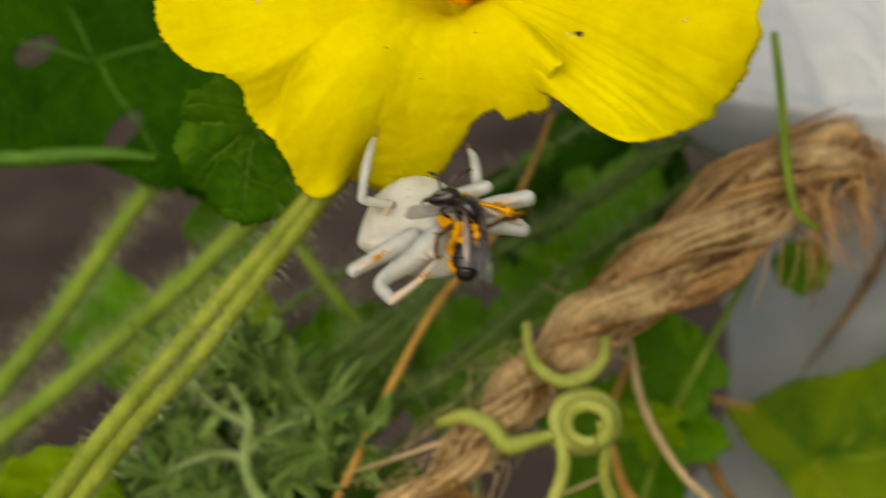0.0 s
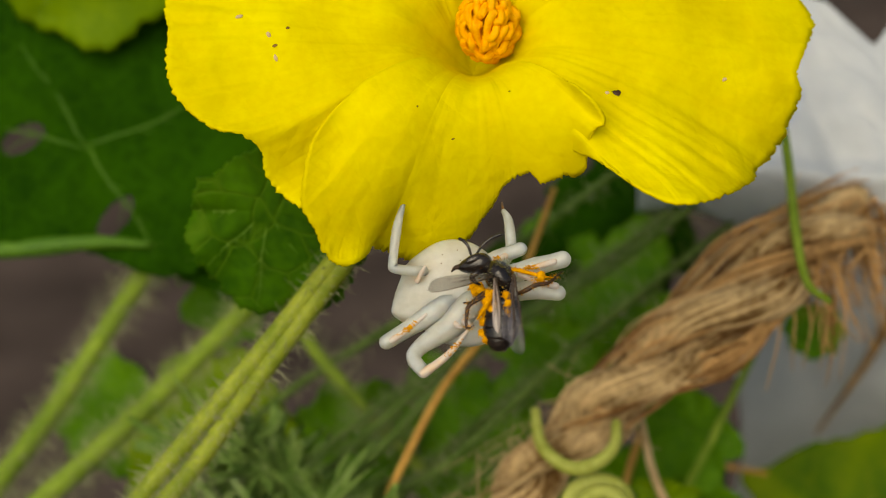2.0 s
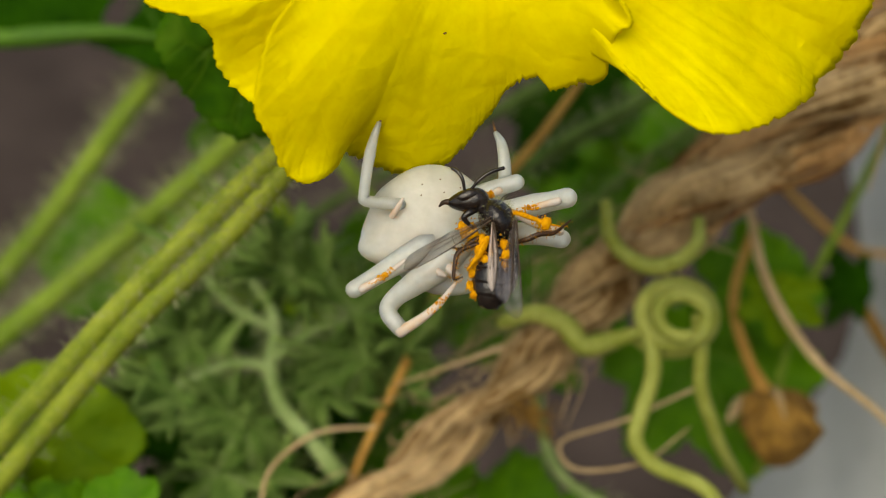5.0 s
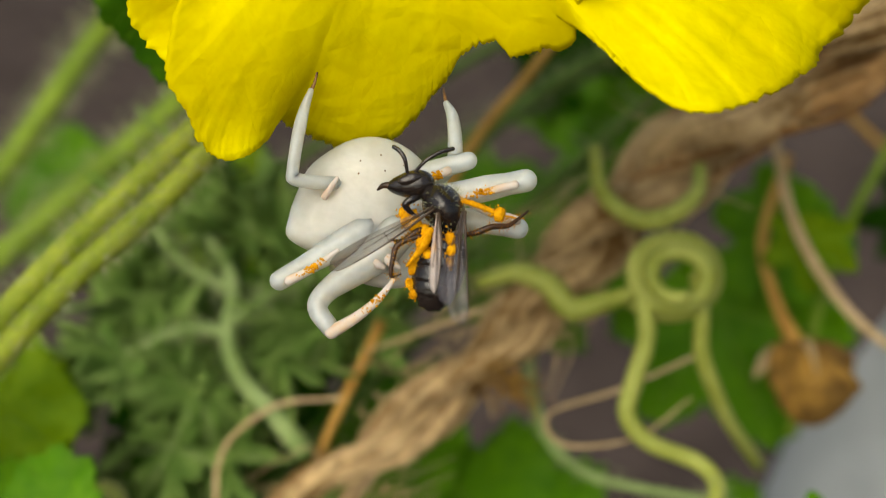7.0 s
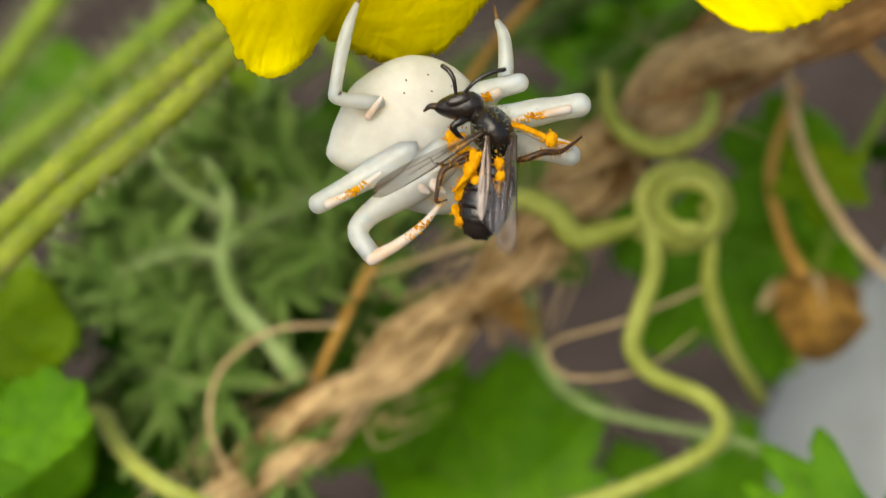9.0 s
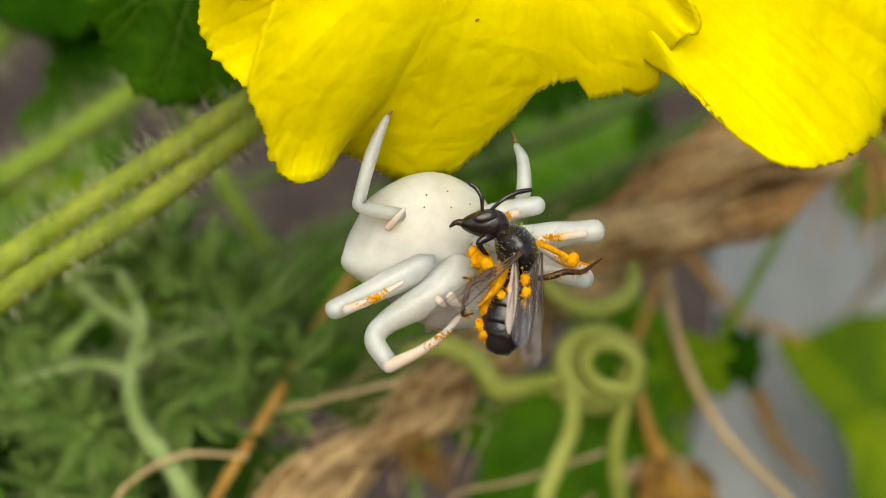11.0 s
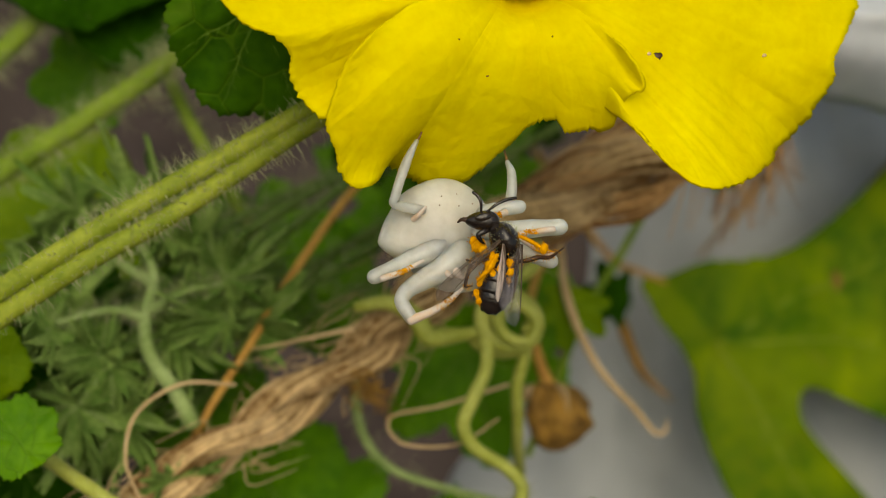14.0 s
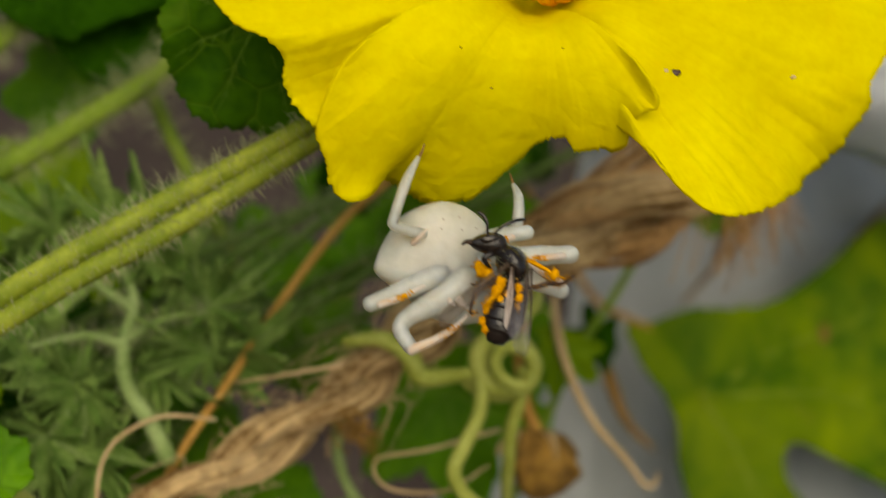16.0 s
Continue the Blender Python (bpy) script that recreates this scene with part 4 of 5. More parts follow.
# ---- tendrils ----
def build_tendril():
    t = thing("coiled_tendril", "yellow-green tendril coiled round the rope", "tendril")
    hook = smooth_line([(15.2, 4.8, -31.5), (15.6, 1.5, -31), (17.8, -0.6, -30.5), (20.2, -0.5, -30.5), (22.0, 1.0, -31), (22.4, 3.2, -32.5)], 40)
    part("hook", Shape().add(*tube(hook, [0.45, 0.62, 0.7, 0.62, 0.45], 10)), TENDRIL, t)
    # two turns, the second slipped to one side of the first
    ring = [(20.0 + 0.05 * w + (2.9 - 0.12 * w) * math.cos(w) + 0.35 * math.sin(w), -4.2 - 0.06 * w + (2.5 - 0.10 * w) * math.sin(w) - 0.35 * math.cos(w), -33.0 + 0.28 * w) for w in np.linspace(-2.4, 11.6, 110)]
    part("coil", Shape().add(*tube(ring, [0.75, 0.8, 0.7, 0.5], 10)), TENDRIL, t, "tight double coil")
    tail = smooth_line([(19.5, -1.9, -32.4), (18.1, -4.5, -32.0), (18.2, -8.5, -31.8), (17.2, -11.5, -32), (16.6, -13.8, -32.5), (18.0, -15.7, -33), (21.3, -17.2, -34), (22.4, -19.0, -33), (20.6, -21.2, -32), (12.9, -24.2, -30.5), (3.0, -26.0, -28), (-6.8, -25.0, -25.5), (-12.4, -23.3, -26), (-16.0, -21.3, -28), (-19.0, -19.2, -33), (-22.0, -17.5, -40), (-26, -17, -46)], 130)
    tl = part("tail", Shape().add(*tube(tail, [0.62, 0.66, 0.62, 0.6, 0.6, 0.62, 0.6], 10)), TENDRIL, t)
    part("hairs", hairs(tail[55:], 0.6, 620, 0.7, 0.035, seed=21), HAIR, tl, "fine pale hairs", kind="stuff")
    side = smooth_line([(21.8, -4.4, -31.8), (22.0, -7.0, -33), (21.9, -9.6, -34.5), (22.8, -12.2, -37), (23.8, -14.2, -40), (26, -17, -46)], 30)
    part("side_shoot", Shape().add(*tube(side, [0.6, 0.6, 0.5], 8)), TENDRIL, t)
    wrap = smooth_line([(6.6, -4.0, -34.5), (9.3, -3.6, -32.6), (11.6, -4.6, -32.4), (13.0, -6.3, -32.6), (15.2, -6.0, -32.5), (18.0, -5.3, -32.6)], 40)
    part("wrap", Shape().add(*tube(wrap, [0.5, 0.8, 0.9, 0.8, 0.5], 10)), TENDRIL, t, "loop round the rope")


build_tendril()


def stalk_line(name, label, ctrl, radii, mat, category="stalk", n=50, hair=0, sides=9, group=""):
    t = thing(name, label, category, group)
    line = smooth_line(ctrl, n)
    part("stalk", Shape().add(*tube(line, radii, sides, round_ends=True)), mat, t)
    if hair:
        part("hairs", hairs(line, max(radii) * 0.9, hair, 1.8, 0.035, seed=len(label)), HAIR, t, "fine pale hairs", kind="stuff")
    return t


stalk_line("dry_stalk", "thin orange-brown dried stalk behind the spider", [(18, 26, -40), (14.5, 18, -39), (10.5, 12.2, -38), (6.2, 7.2, -38), (1.6, -0.6, -38), (-1.6, -7.0, -38), (-4.6, -12.8, -38), (-6.5, -17, -38)], [0.3, 0.42, 0.42, 0.4, 0.35], DRY)
swaying(stalk_line("straw_curl", "pale dried tendril hanging in a bow", [(28.6, 7.5, -46), (28.9, 5.2, -46), (29.4, 2.1, -46), (30.9, -1.8, -46), (33.6, -6.1, -46), (37.2, -9.4, -46), (39.4, -11.6, -46), (40.6, -11.3, -46.3), (40.9, -10.3, -46.6)], [0.34, 0.42, 0.44, 0.38, 0.3, 0.22, 0.1], STRAW, "tendril"), 13)
stalk_line("thin_curl", "thin pale dried tendril by the rope", [(-3.5, -11.8, -34), (-8, -12.2, -33.5), (-11.6, -15, -33), (-12.2, -19, -33), (-10.5, -22.5, -33)], [0.13, 0.18, 0.18, 0.12], STRAW, "tendril")
stalk_line("thin_curl", "thin pale dried tendril by the rope", [(22, -9.2, -38), (16, -11.6, -38), (11, -13.2, -37), (12, -15.5, -36), (17, -15.2, -36), (21, -12.5, -37)], [0.16, 0.15, 0.14, 0.08], STRAW, "tendril")
stalk_line("straw_end", "thin pale straw end sticking out of the rope", [(6.5, -6.0, -34.2), (1, -7.6, -35), (-2, -8.4, -36)], [0.2, 0.14, 0.06], STRAW, "straw")
for ctrl in ([(-49, 28, -47), (-47.5, 22, -46), (-44, 11, -46), (-40.5, 0, -46), (-38, -10, -45)], [(-21, 24.5, -46), (-25, 20, -46), (-33, 9, -46), (-40, 0, -45), (-46, -9, -45)], [(-8, 22, -43), (-13, 16.5, -42), (-24, 7, -42), (-34, -1, -41.5), (-48, -11, -41)], [(-13, 24, -50), (-8.5, 15, -48), (-3.5, 8, -49), (3, 0, -52)]):
    stalk_line("vine_stem", "green vine stem covered in white hairs", ctrl, [0.9, 1.1, 1.15] if ctrl[0][0] != -13 else [0.6, 0.7, 0.6], STEM_DULL, "stem", 60, 2200 if ctrl[0][0] != -13 else 500, 10, "hairy vine stems")
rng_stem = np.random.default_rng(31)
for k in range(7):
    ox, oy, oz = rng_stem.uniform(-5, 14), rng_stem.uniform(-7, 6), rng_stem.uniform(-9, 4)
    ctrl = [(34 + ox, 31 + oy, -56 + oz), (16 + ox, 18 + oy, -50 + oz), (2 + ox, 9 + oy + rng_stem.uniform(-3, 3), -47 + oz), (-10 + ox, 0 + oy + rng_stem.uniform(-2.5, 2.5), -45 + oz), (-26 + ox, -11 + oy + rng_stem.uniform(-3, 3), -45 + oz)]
    stalk_line("downy_stem", "grey-green downy stem among the leaves", ctrl, [0.3, 0.5, rng_stem.uniform(0.35, 0.7), 0.5], STEM_SHADED, "stem", 60, 520, 7, "downy stems")


# ---- the downy young shoot ----
def build_shoot():
    t = thing("young_shoot", "grey-green downy young shoot with divided leaves", "shoot")
    lines = [
        [(-6.5, -15.5, -36), (-8.2, -13.0, -35), (-10.8, -10.0, -34.5), (-11.6, -6.8, -34), (-11.2, -3.0, -34), (-13.4, 0.9, -34)],
        [(-11.6, -6.8, -34), (-14.5, -6.4, -34), (-19.0, -8.0, -34)],
        [(-11.4, -6.2, -34), (-8.5, -4.2, -34), (-5.4, -3.2, -34)],
        [(-11.2, -3.8, -34), (-14.6, -1.8, -34), (-17.6, 1.8, -34)],
        [(9.2, -5, -44), (9.2, -10.5, -45), (10.4, -14.6, -45), (13.2, -17.2, -45), (17.3, -18.5, -44), (24, -20, -42), (28, -22, -42)],
    ]
    for k, c in enumerate(lines):
        ln = smooth_line(c, 24)
        st = part("stem", Shape().add(*tube(ln, [0.8, 0.65, 0.4] if k == 0 else [0.55, 0.4, 0.3], 8)), STEM_GREY, t)
        part("hairs", hairs(ln, 0.55, 220, 0.9, 0.03, seed=40 + k), HAIR, st, "fine pale down", kind="stuff")
    rng = np.random.default_rng(12)
    spots = [(-13.6, 2.6, -34, 4.5, 20), (-19.5, -8.4, -34.5, 4.5, 110), (-5.0, -2.6, -34.5, 5.0, -40), (-18.0, 3.0, -35, 4.2, 60), (-14.0, -10.5, -36, 5.0, 150), (-8.0, -0.5, -36, 4.5, -10), (-16.5, -14.5, -37, 6, 170), (-20, -3, -37, 5, 90), (-12.5, -15.5, -37.5, 6, 190), (-2, -6, -39, 6, -60)]
    for _ in range(10):
        spots.append((rng.uniform(-25, -3), rng.uniform(-21, 2), rng.uniform(-42, -35), rng.uniform(4, 6.5), rng.uniform(0, 360)))
    for x, y, z, size, rz in spots:
        if x < -14 and y > -5:
            z -= 4
        lob = [(90, 1.0), (52, 0.86), (128, 0.86), (14, 0.7), (166, 0.7), (-30, 0.45), (210, 0.45)]
        ob = part("leaflet", leaf_blade(lob, size * 1.15, 0.5, 0.25, teeth=0.26, cup=0.5, ripple=0.3, seed=int(rng.integers(99)), N=110, K=9), LEAF_GREY, t, thick=0.2)
        for lobe in lob[:5]:
            part("vein", leaf_vein(lobe, size * 1.2, 0.02), STEM_GREY, ob)
        ob.matrix_basis = pose(x * 0.001, y * 0.001, z * 0.001, rng.uniform(-35, 35), rng.uniform(-35, 35), rz)


build_shoot()


# ---- leaves of the vine ----
DARK_RIM = [(-180, 24), (-165, 23), (-145, 17), (-120, 12), (-95, 10.5), (-78, 12), (-66, 14.5), (-55, 16), (-40, 17), (-15, 21), (15, 24), (45, 24), (75, 19), (105, 17), (135, 22), (160, 26), (180, 24)]


def build_dark_leaf():
    t = thing("gourd_leaf", "large dark green gourd leaf with eaten holes", "leaf", "gourd leaves")
    t.matrix_world = LEAN @ pose(-0.028, 0.034, -0.042, 4, 3, 0)
    sh = outline_blade(DARK_RIM, 0.9, 8, 300, 46)

    def inside(f):
        x, y = sum(sh.v[i][0] for i in f) / len(f), sum(sh.v[i][1] for i in f) / len(f)
        for hx, hy, ha, hb, tilt in ((2.4, -7.3, 2.7, 1.2, 0.9), (-6.5, 1.2, 2.4, 1.3, 0.5)):
            c, q = math.cos(tilt), math.sin(tilt)
            if (((x - hx) * c + (y - hy) * q) / ha) ** 2 + ((-(x - hx) * q + (y - hy) * c) / hb) ** 2 < 1:
                return True
        return False

    sh.f = [f for f in sh.f if not inside(f)]
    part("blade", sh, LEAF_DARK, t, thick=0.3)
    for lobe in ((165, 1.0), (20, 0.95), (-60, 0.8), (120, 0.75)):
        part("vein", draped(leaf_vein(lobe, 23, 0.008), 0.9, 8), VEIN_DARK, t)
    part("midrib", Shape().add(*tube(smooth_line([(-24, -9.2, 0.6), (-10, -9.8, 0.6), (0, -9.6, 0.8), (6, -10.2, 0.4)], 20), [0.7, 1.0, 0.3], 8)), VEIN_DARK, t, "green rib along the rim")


build_dark_leaf()
# The dark blade carries this leaf's shade as colour.
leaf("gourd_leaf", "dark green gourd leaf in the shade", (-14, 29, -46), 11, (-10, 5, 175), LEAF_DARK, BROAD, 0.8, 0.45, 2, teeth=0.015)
leaf("gourd_leaf", "pale green gourd leaf", (-26, 55, -34), 13, (-30, 5, 180), LEAF_PALE, BROAD, 0.8, 0.45, 3, teeth=0.015)
leaf("gourd_leaf", "yellow-green leaf behind the hairy stems", (-17, 5, -54), 13.5, (-10, 10, 118), LEAF_PALE, BROAD, 0.7, 0.42, 4, teeth=0.015)
leaf("gourd_leaf", "bright green cupped leaf", (-31, -9.5, -39), 8, (-30, 5, 185), LEAF_PALE, BROAD, 0.85, 0.45, 6, teeth=0.015, cup=0.2)
leaf("gourd_leaf", "bright green rounded leaf", (-40, -15, -40), 9, (-25, 12, 170), LEAF, BROAD, 0.85, 0.45, 7, teeth=0.015, cup=0.15)
leaf("gourd_leaf", "bright green rounded leaf", (-30, -18.5, -42), 8, (-25, -10, 190), LEAF, BROAD, 0.85, 0.45, 8, teeth=0.015, cup=0.15)
leaf("gourd_leaf", "green leaf over the end of the tendril", (-20.8, -19.0, -24.5), 4.4, (-10, 5, 40), LEAF, BROAD, 0.7, 0.4, 51, teeth=0.03)
EDGE = [(90, 1.0), (60, 0.85), (120, 0.85), (20, 0.5), (160, 0.5)]
leaf("gourd_leaf", "bright green leaf edge beside the shoot", (-26.5, -12.2, -29), 6.0, (-12, 8, -95), LEAF_PALE, EDGE, 0.8, 0.4, 9, teeth=0.02)
leaf("gourd_leaf", "bright green leaf edge beside the shoot", (-28, -19.5, -29), 6.0, (-12, 8, -100), LEAF, EDGE, 0.8, 0.4, 19, teeth=0.02)
leaf("gourd_leaf", "mid green lobed leaf below the rope", (32, -29, -30), 11.4, (-14, 0, 0), LEAF, [(127, 1.0), (111, 0.93), (143, 0.93), (54, 1.0), (38, 0.94), (69, 0.92), (-10, 0.8), (190, 0.8)], 0.42, 0.17, 10, teeth=0.035)
BIG_RIM = [(-203, 9), (-179, 5.3), (-150, 4.3), (-118, 5), (-97, 10.9), (-89, 15.2), (-81, 21), (-76, 26.4), (-64, 32.7), (-50, 37.6), (-45, 38.5), (-41.5, 35), (-40.5, 29), (-41, 22), (-41, 17), (-38, 13.4), (-30, 11.8), (-22, 12.4), (-18.6, 15), (-18, 19), (-18.4, 24), (-18.2, 32), (-16, 41.6), (-6, 51.8), (17, 53.8), (34, 47.4), (43, 40), (46, 32), (46.8, 24), (49, 18), (55, 13.3), (70, 10.3), (86, 9.3), (129, 9.1), (146, 11.2), (157, 9)]


def build_big_leaf():
    t = thing("gourd_leaf", "big yellow-mottled green leaf with a deep notch", "leaf", "gourd leaves")
    t.matrix_world = LEAN @ pose(0.0555, 0.002, -0.070, -4, 3, 0)
    part("blade", outline_blade(BIG_RIM, 0.8, 3, 460, 24), LEAF_SUN, t, thick=0.3)
    for lobe in ((30, 0.98), (4, 1.0), (-58, 0.72)):
        part("vein", draped(leaf_vein(lobe, 42, 0.005), 0.8, 3), VEIN_SUN, t)
    spot = Shape().add(*blob((15.6, 8.8, 0.25), (1.1, 0.55, 0.14), (1, 0.15, 0), 18, 10, lambda u, a: 1 + 0.5 * noise.noise((u * 3, math.cos(a) * 2, 1))))
    part("dry_spot", draped(spot, 0.8, 3), HUSK, t, "brown dead spot on the blade")
    part("leaf_stalk", Shape().add(*tube(smooth_line([(-6.5, 6.0, 0.2), (-10, 6.8, 0.6), (-14, 7.6, 2.0), (-20, 13, 4), (-32, 27, 6)], 24), [0.25, 0.4, 0.35], 8)), DRY, t, "brown dry leaf stalk")
    swaying(t, 36)


build_big_leaf()
# Leaves below with LEAF_DARK have the tangle's shade put into their colour.
swaying(leaf("gourd_leaf", "shrivelled shaded leaf by the big leaf", (41, 4.5, -64), 5, (-15, 10, 80), LEAF_DARK, PALM, 0.5, 0.3, 41, cup=0.3), 31)
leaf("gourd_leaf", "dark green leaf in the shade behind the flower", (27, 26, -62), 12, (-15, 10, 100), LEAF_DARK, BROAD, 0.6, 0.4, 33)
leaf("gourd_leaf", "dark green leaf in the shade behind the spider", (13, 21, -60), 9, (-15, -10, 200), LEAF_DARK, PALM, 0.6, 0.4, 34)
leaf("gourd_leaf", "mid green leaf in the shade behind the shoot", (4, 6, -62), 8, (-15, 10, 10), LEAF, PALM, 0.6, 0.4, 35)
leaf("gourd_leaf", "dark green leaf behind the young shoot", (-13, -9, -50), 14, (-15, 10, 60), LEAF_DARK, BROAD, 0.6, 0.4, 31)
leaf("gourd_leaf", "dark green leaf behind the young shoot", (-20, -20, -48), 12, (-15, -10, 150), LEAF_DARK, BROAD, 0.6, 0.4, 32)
leaf("gourd_leaf", "dark green leaf under the rope", (6, -24, -52), 13, (-20, 0, 30), LEAF, BROAD, 0.6, 0.4, 12)
leaf("gourd_leaf", "dark green leaf under the rope", (-2, -14, -56), 12, (-10, 20, 80), LEAF, PALM, 0.6, 0.4, 13)
leaf("gourd_leaf", "mid green leaf behind the spider", (6, 0, -60), 13, (-20, -10, -30), LEAF, PALM, 0.55, 0.4, 14)
leaf("gourd_leaf", "mid green leaf behind the rope", (24, -3, -62), 13, (-10, 10, 200), LEAF, PALM, 0.55, 0.4, 15)
leaf("gourd_leaf", "mid green leaf behind the flower", (20, 14, -60), 16, (-20, -10, 20), LEAF, PALM, 0.55, 0.4, 16)
leaf("gourd_leaf", "mid green leaf low in the tangle", (22, -30, -62), 14, (-20, 10, -20), LEAF, PALM, 0.55, 0.4, 17)
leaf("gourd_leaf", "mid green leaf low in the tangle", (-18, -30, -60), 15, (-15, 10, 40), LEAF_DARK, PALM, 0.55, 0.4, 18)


swaying(leaf("gourd_leaf", "small dark green leaf by the sack", (52.5, 21.5, -62), 4.0, (-15, 10, 170), LEAF, BROAD, 0.75, 0.4, 22), 29)
swaying(leaf("gourd_leaf", "yellow-green young leaf by the rope", (31, 0.5, -47), 4.8, (-20, 10, 170), LEAF_PALE, PALM, 0.5, 0.35, 23), 15)
leaf("gourd_leaf", "mid green leaf behind the stalk", (-6, 3, -56), 9, (-20, 10, -75), LEAF, BROAD, 0.7, 0.4, 24)
leaf("gourd_leaf", "mid green leaf in the tangle behind the coil", (30.5, 3.5, -58), 8, (-15, 10, 130), LEAF, PALM, 0.6, 0.4, 61, teeth=0.03)
leaf("gourd_leaf", "mid green leaf behind the flower's edge", (17.5, 12.5, -53), 6.5, (-20, 10, 160), LEAF, PALM, 0.6, 0.38, 62, teeth=0.03)
leaf("gourd_leaf", "mid green leaf behind the hairy stems", (-31, 10, -60), 9, (-15, 5, 140), LEAF, BROAD, 0.7, 0.42, 63, teeth=0.015)
leaf("gourd_leaf", "mid green leaf behind the hairy stems", (-17, 20, -58), 7, (-15, -5, 100), LEAF, PALM, 0.65, 0.4, 64, teeth=0.02)
leaf("gourd_leaf", "mid green leaf behind the rope", (8, -1, -53), 5, (-20, 10, 150), LEAF, PALM, 0.55, 0.35, 25)
swaying(stalk_line("dry_twig", "curled brown dry twig by the leaf", [(41.5, 5, -66), (43, 1.1, -66), (45.2, -3.0, -66), (48.6, -5.8, -66)], [0.3, 0.7, 0.5, 0.15], HUSK, "twig"), 33)
swaying(stalk_line("dry_twig", "thin brown twig in front of the sack", [(69, 30, -82), (64, 22, -82), (57, 13.6, -80)], [0.3, 0.6, 0.4, 0.2], HUSK, "twig"), 40)
swaying(stalk_line("dry_twig", "thin brown twig in front of the sack", [(85, 31, -82), (76, 19.5, -82), (70, 12, -78)], [0.3, 0.6, 0.4, 0.2], HUSK, "twig"), 40)
swaying(stalk_line("thin_stalk", "thin yellow-green stalk beside the rope", [(58, 36, -62), (48, 25, -58), (42, 15, -55), (37, 6.6, -52), (33.7, 0.9, -52), (31.1, -6.2, -52), (29, -14, -54)], [0.3, 0.4, 0.45, 0.4], STEM_DULL, "stalk"), 18)
stalk_line("thin_stalk", "thin yellow-green stalk hanging over the rope", [(39.5, 32, -36), (39.5, 26, -33), (39.5, 19, -31.5), (40.1, 14.5, -31.5), (42, 12.8, -32.5)], [0.4, 0.45, 0.3], STEM_DULL, "stalk")


def build_husk():
    t = thing("dried_bud", "small round dry brown bud", "bud")

    def lumpy(u, a):
        return 1 + 0.07 * math.sin(5 * a) + 0.24 * noise.noise((math.cos(a) * 2, math.sin(a) * 2, u * 3)) - 0.2 * max(0, -u) ** 1.5

    part("husk", Shape().add(*blob((30.6, -10.6, -50), (3.2, 3.4, 3.0), (0.3, 1, 0), 30, 22, lumpy)), HUSK, t)
    swaying(t, 17)
    rng = np.random.default_rng(77)
    for k in range(6):
        a = k * 1.05 + 0.3
        o = np.array([math.cos(a), 0.1, math.sin(a)])
        top = np.array([29.9, -8.0, -50]) + o * 0.6
        mid, tip = top + o * 2.0 + [0, -0.7, 0], top + o * rng.uniform(2.7, 3.4) + [0, -rng.uniform(2.2, 3.6), 0]
        part("sepal", Shape().add(*tube(smooth_line([top, mid, tip], 9), [0.7, 0.9, 0.6, 0.12], 7, 0.35)), STRAW if k % 2 else HUSK, t, "papery dried sepal")
    part("neck", Shape().add(*tube(smooth_line([(29.6, -7.6, -50), (28.3, -4.5, -50), (27.5, 1, -51), (30, 8, -53)], 16), [0.8, 0.5, 0.45, 0.4], 8)), DRY, t, "dry brown neck")


build_husk()


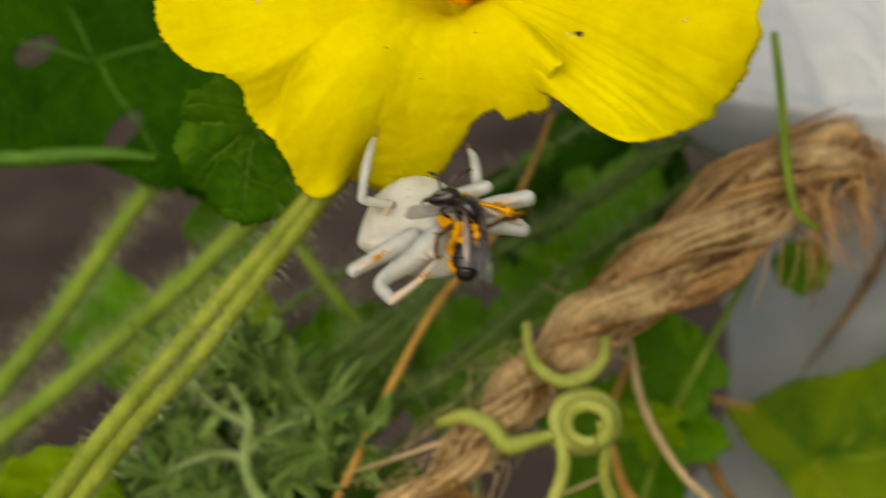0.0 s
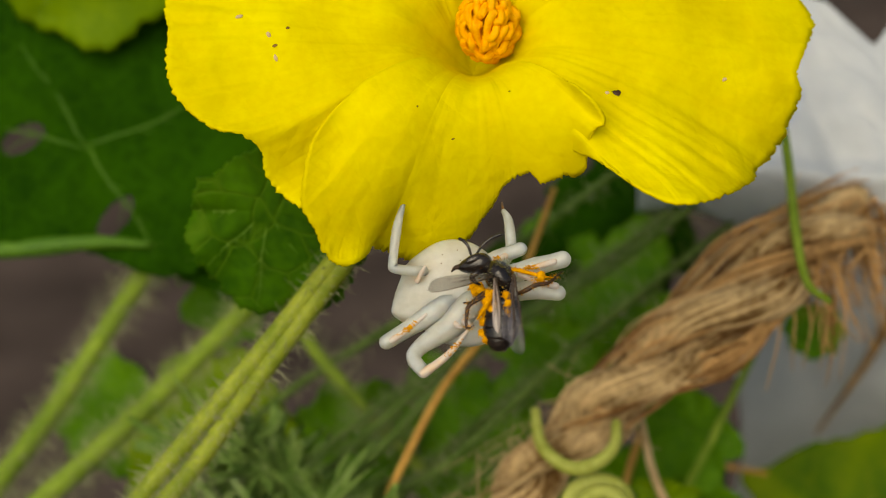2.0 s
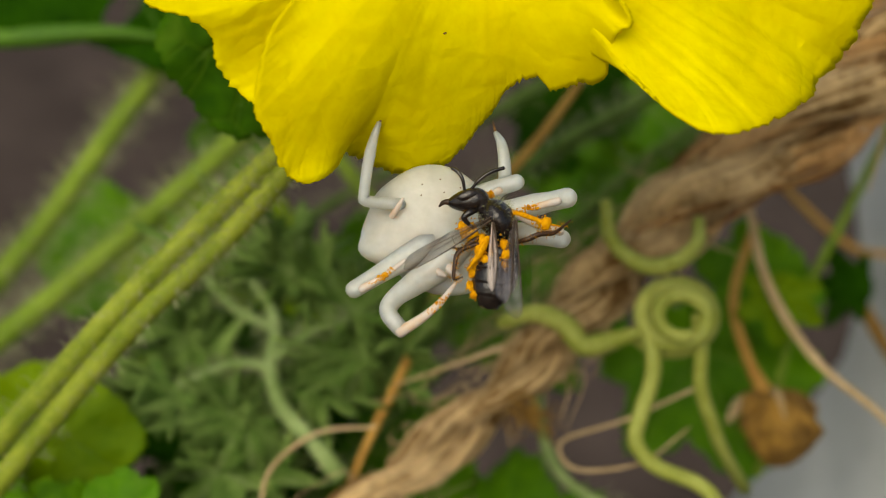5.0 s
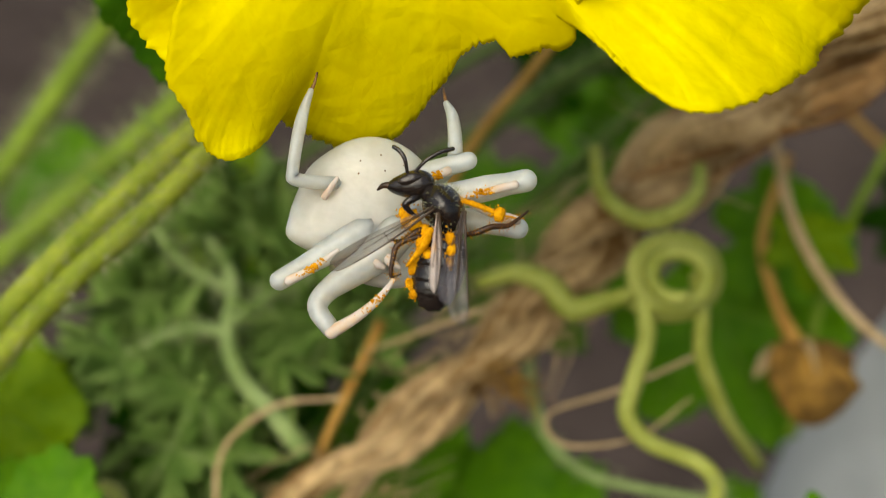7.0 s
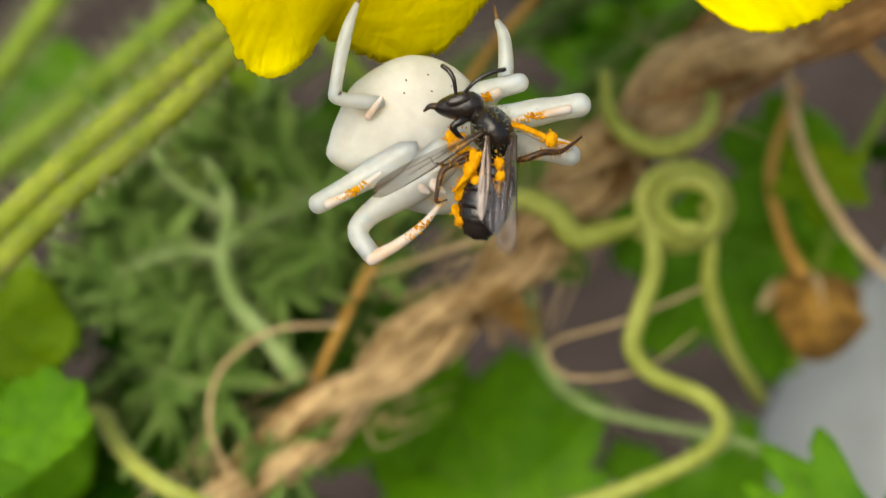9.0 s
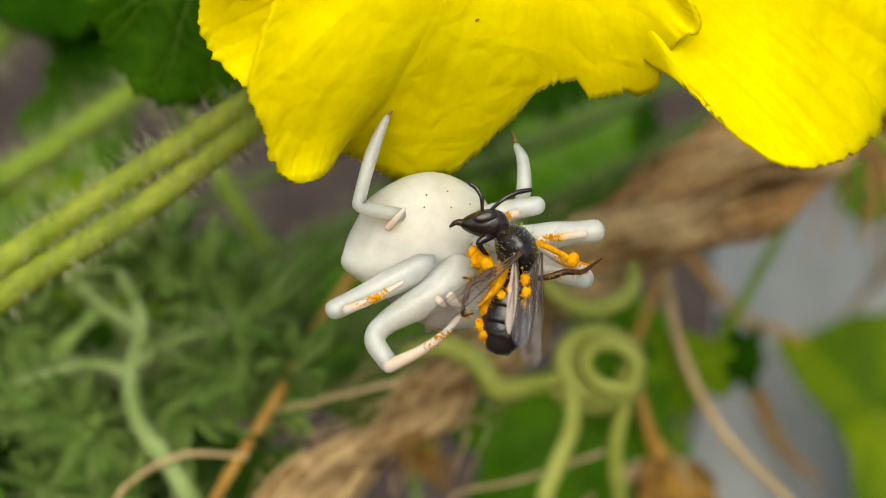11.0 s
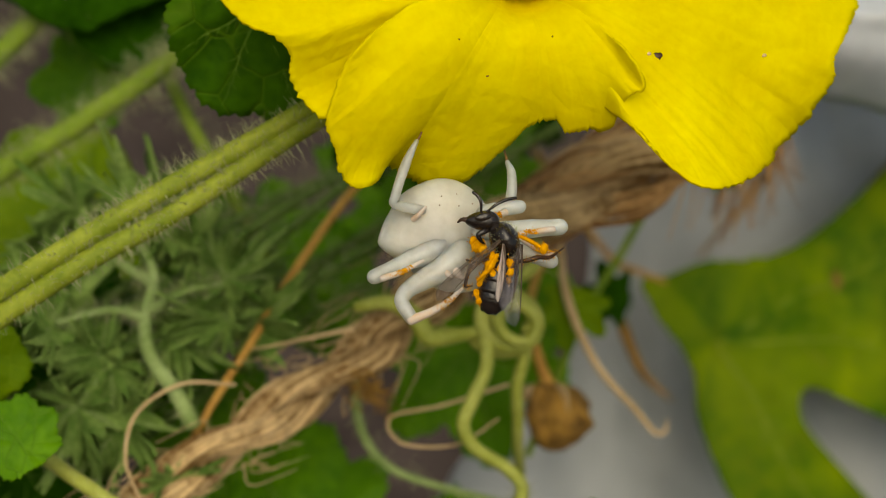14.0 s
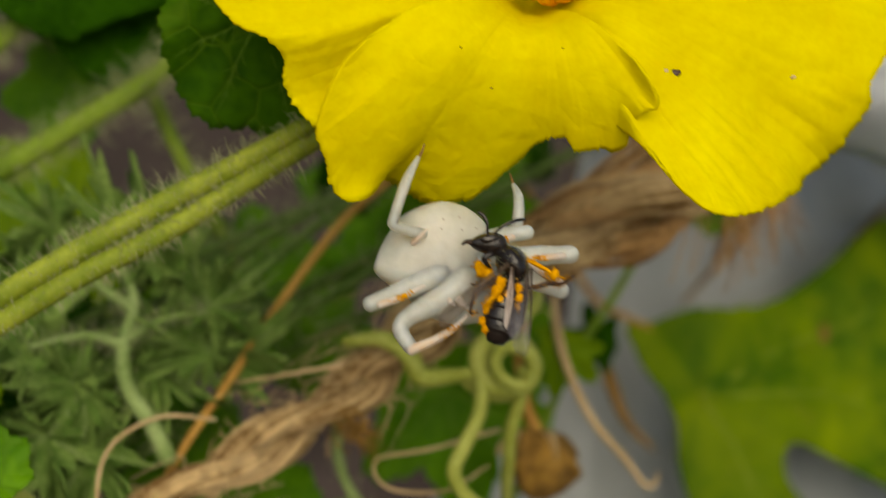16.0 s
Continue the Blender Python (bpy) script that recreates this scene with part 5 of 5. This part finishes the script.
# ---- the white plastic sheet ----
def build_bag():
    t = thing("plastic_sack", "crumpled white plastic sack hanging behind the rope", "sack")
    n, m = 90, 110
    V, Fs = [], []
    for j in range(m + 1):
        for i in range(n + 1):
            u, w = i / n, j / m
            y = -60 + 108 * w
            edge = float(np.interp(y, [-60, -25, -13, -4, 1, 8, 48], [16, 24, 31, 39, 43, 45, 47]))
            x = edge + (128 - edge) * u
            z = -88 + 3.0 * noise.noise((x * 0.05, y * 0.02, 1)) + 1.8 * noise.noise((x * 0.14, y * 0.05, 2)) + 2.2 * abs(noise.noise((x * 0.09, y * 0.09, 4)))
            x += 2.5 * noise.noise((y * 0.06, 3, 0)) * (1 - u)
            V.append((x, y, z))
    for j in range(m):
        for i in range(n):
            a = j * (n + 1) + i
            Fs.append((a, a + 1, a + n + 2, a + n + 1))
    part("side", Shape().add(V, Fs), FILM_SHADED, t, "thin film side, greyed for shade", thick=0.2)
    V, Fs = [], []
    cols, rows = 90, 110
    for j in range(rows + 1):
        for i in range(cols + 1):
            u, w = i / cols, min(1, j / 84)
            back = max(0, (j - 84) / (rows - 84))
            x = 30 + 60 * u
            low = float(np.interp(x, [30, 36, 41.7, 47.3, 56.6, 90], [31, 29, 26.4, 24.9, 23.3, 20]))
            top = float(np.interp(x, [30, 34, 40, 46, 50, 54.5, 57, 62, 90], [50, 52, 52, 51, 49, 44, 47, 57, 64]))
            y = low + (top - low) * w - 8 * back
            z = -43 - 13 * math.exp(-w * 16) - 9 * w - 9 * (1 - min(1, u * 9)) ** 2
            # a deep valley between two lobes, and folds that run down from the knot
            valley = x - 47 - (40 - y) * 0.22
            z += 2.6 * abs(math.tanh(valley / 3.5)) + 1.6 * noise.noise((x * 0.16, y * 0.10, 5)) + 1.1 * abs(noise.noise((x * 0.34 + y * 0.2, y * 0.12, 6))) + 0.35 * abs(noise.noise((x * 0.8, y * 0.5, 7))) + 1.3 * math.exp(-((y - low - 4 - 0.12 * (x - 40)) / 1.3) ** 2)
            z += (-88 - z) * back
            V.append((x, y, z))
    for j in range(rows):
        for i in range(cols):
            a = j * (cols + 1) + i
            Fs.append((a, a + 1, a + cols + 2, a + cols + 1))
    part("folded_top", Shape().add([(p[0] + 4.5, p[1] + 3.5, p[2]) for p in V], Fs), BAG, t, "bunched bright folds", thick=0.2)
    swaying(t, 28)


build_bag()


# ---- what moves ----
# degrees by which the bee is turned in the spider's grip
BEE_TURN = [(0.0, 4), (2.5, 4), (3.5, 2), (6.0, 0), (9.0, 0), (12.0, 2), (16.0, 2)]


# seconds, then degrees by which the bee's loose wing is turned, lifted towards the viewer and twisted
WING_TURN = [(0.0, -7, 45, 0), (2.5, -7, 45, 0), (3.5, -4, 38, 0), (6.0, 0, 0, 0), (9.5, 2, 0, 0), (12.0, 18, 0, 45), (16.0, 18, 0, 45)]


# how far the loose things have swung, from the start to the end
SWING = [(0.0, 1.0), (1.5, 1.0), (2.5, 1.0), (3.0, 0.75), (3.5, 0.65), (6.0, 0.0), (16.0, 0.0)]


def motions():
    rows, spider, bee, stalk, near_leaf = [], [], [], [], []
    d0 = NEAR - FAR
    hub = Vector((10, 10, -5))

    def swung(x, y, z, rx, ry, rz):
        turn = Euler((radians(rx), radians(ry), radians(rz))).to_matrix().to_4x4()
        return Matrix.Translation((hub + Vector((x, y, z))) * 0.001) @ turn @ Matrix.Translation(hub * -0.001)

    for t, *way in FLOWER_SWAY:
        m = swung(*way)
        rows.append((t, LEAN @ m))
        d1 = (m @ (NEAR * 0.001)) * 1000 - FAR
        stalk.append((t, LEAN @ Matrix.Translation(FAR * 0.001) @ d0.rotation_difference(d1).to_matrix().to_4x4()))
        near_leaf.append((t, LEAN @ Matrix.Translation(mm(-8.0 + 0.7 * way[0], 15.2 + 0.42 * way[1], -14)) @ pose(0, 0, 0, -20, 12, 205)))
    grip = mm(8.5, -5, 0)
    for t, *way in SPIDER_SWAY:
        m = swung(*way)
        spider.append((t, LEAN @ m))
        turn = float(np.interp(t, [r[0] for r in BEE_TURN], [r[1] for r in BEE_TURN]))
        bee.append((t, LEAN @ m @ Matrix.Translation(grip) @ Matrix.Rotation(radians(turn), 4, "Z") @ Matrix.Translation(-grip)))
    for loose, depth in SWAYING:
        base = LEAN.inverted() @ loose.matrix_world
        walk(loose, [(t, LEAN @ Matrix.Translation(mm(-0.29 * depth * k, -0.27 * depth * k, 0)) @ base) for t, k in SWING])
    for wing, root, way in LOOSE_WING:
        out = way.normalized()
        flap = out.cross(Vector((0, 0, 1))).normalized()
        turned = []
        for t, a, lift, twist in WING_TURN:
            m = Matrix.Rotation(radians(a), 4, "Z") @ Matrix.Rotation(radians(lift), 4, flap) @ Matrix.Rotation(radians(twist), 4, out)
            turned.append((t, Matrix.Translation(root * 0.001) @ m @ Matrix.Translation(root * -0.001)))
        walk(wing, turned)
    walk(FLOWER, rows)
    walk(SPIDER, spider)
    walk(BEE, bee)
    walk(STALK, stalk)
    walk(NEAR_LEAF, near_leaf)


motions()
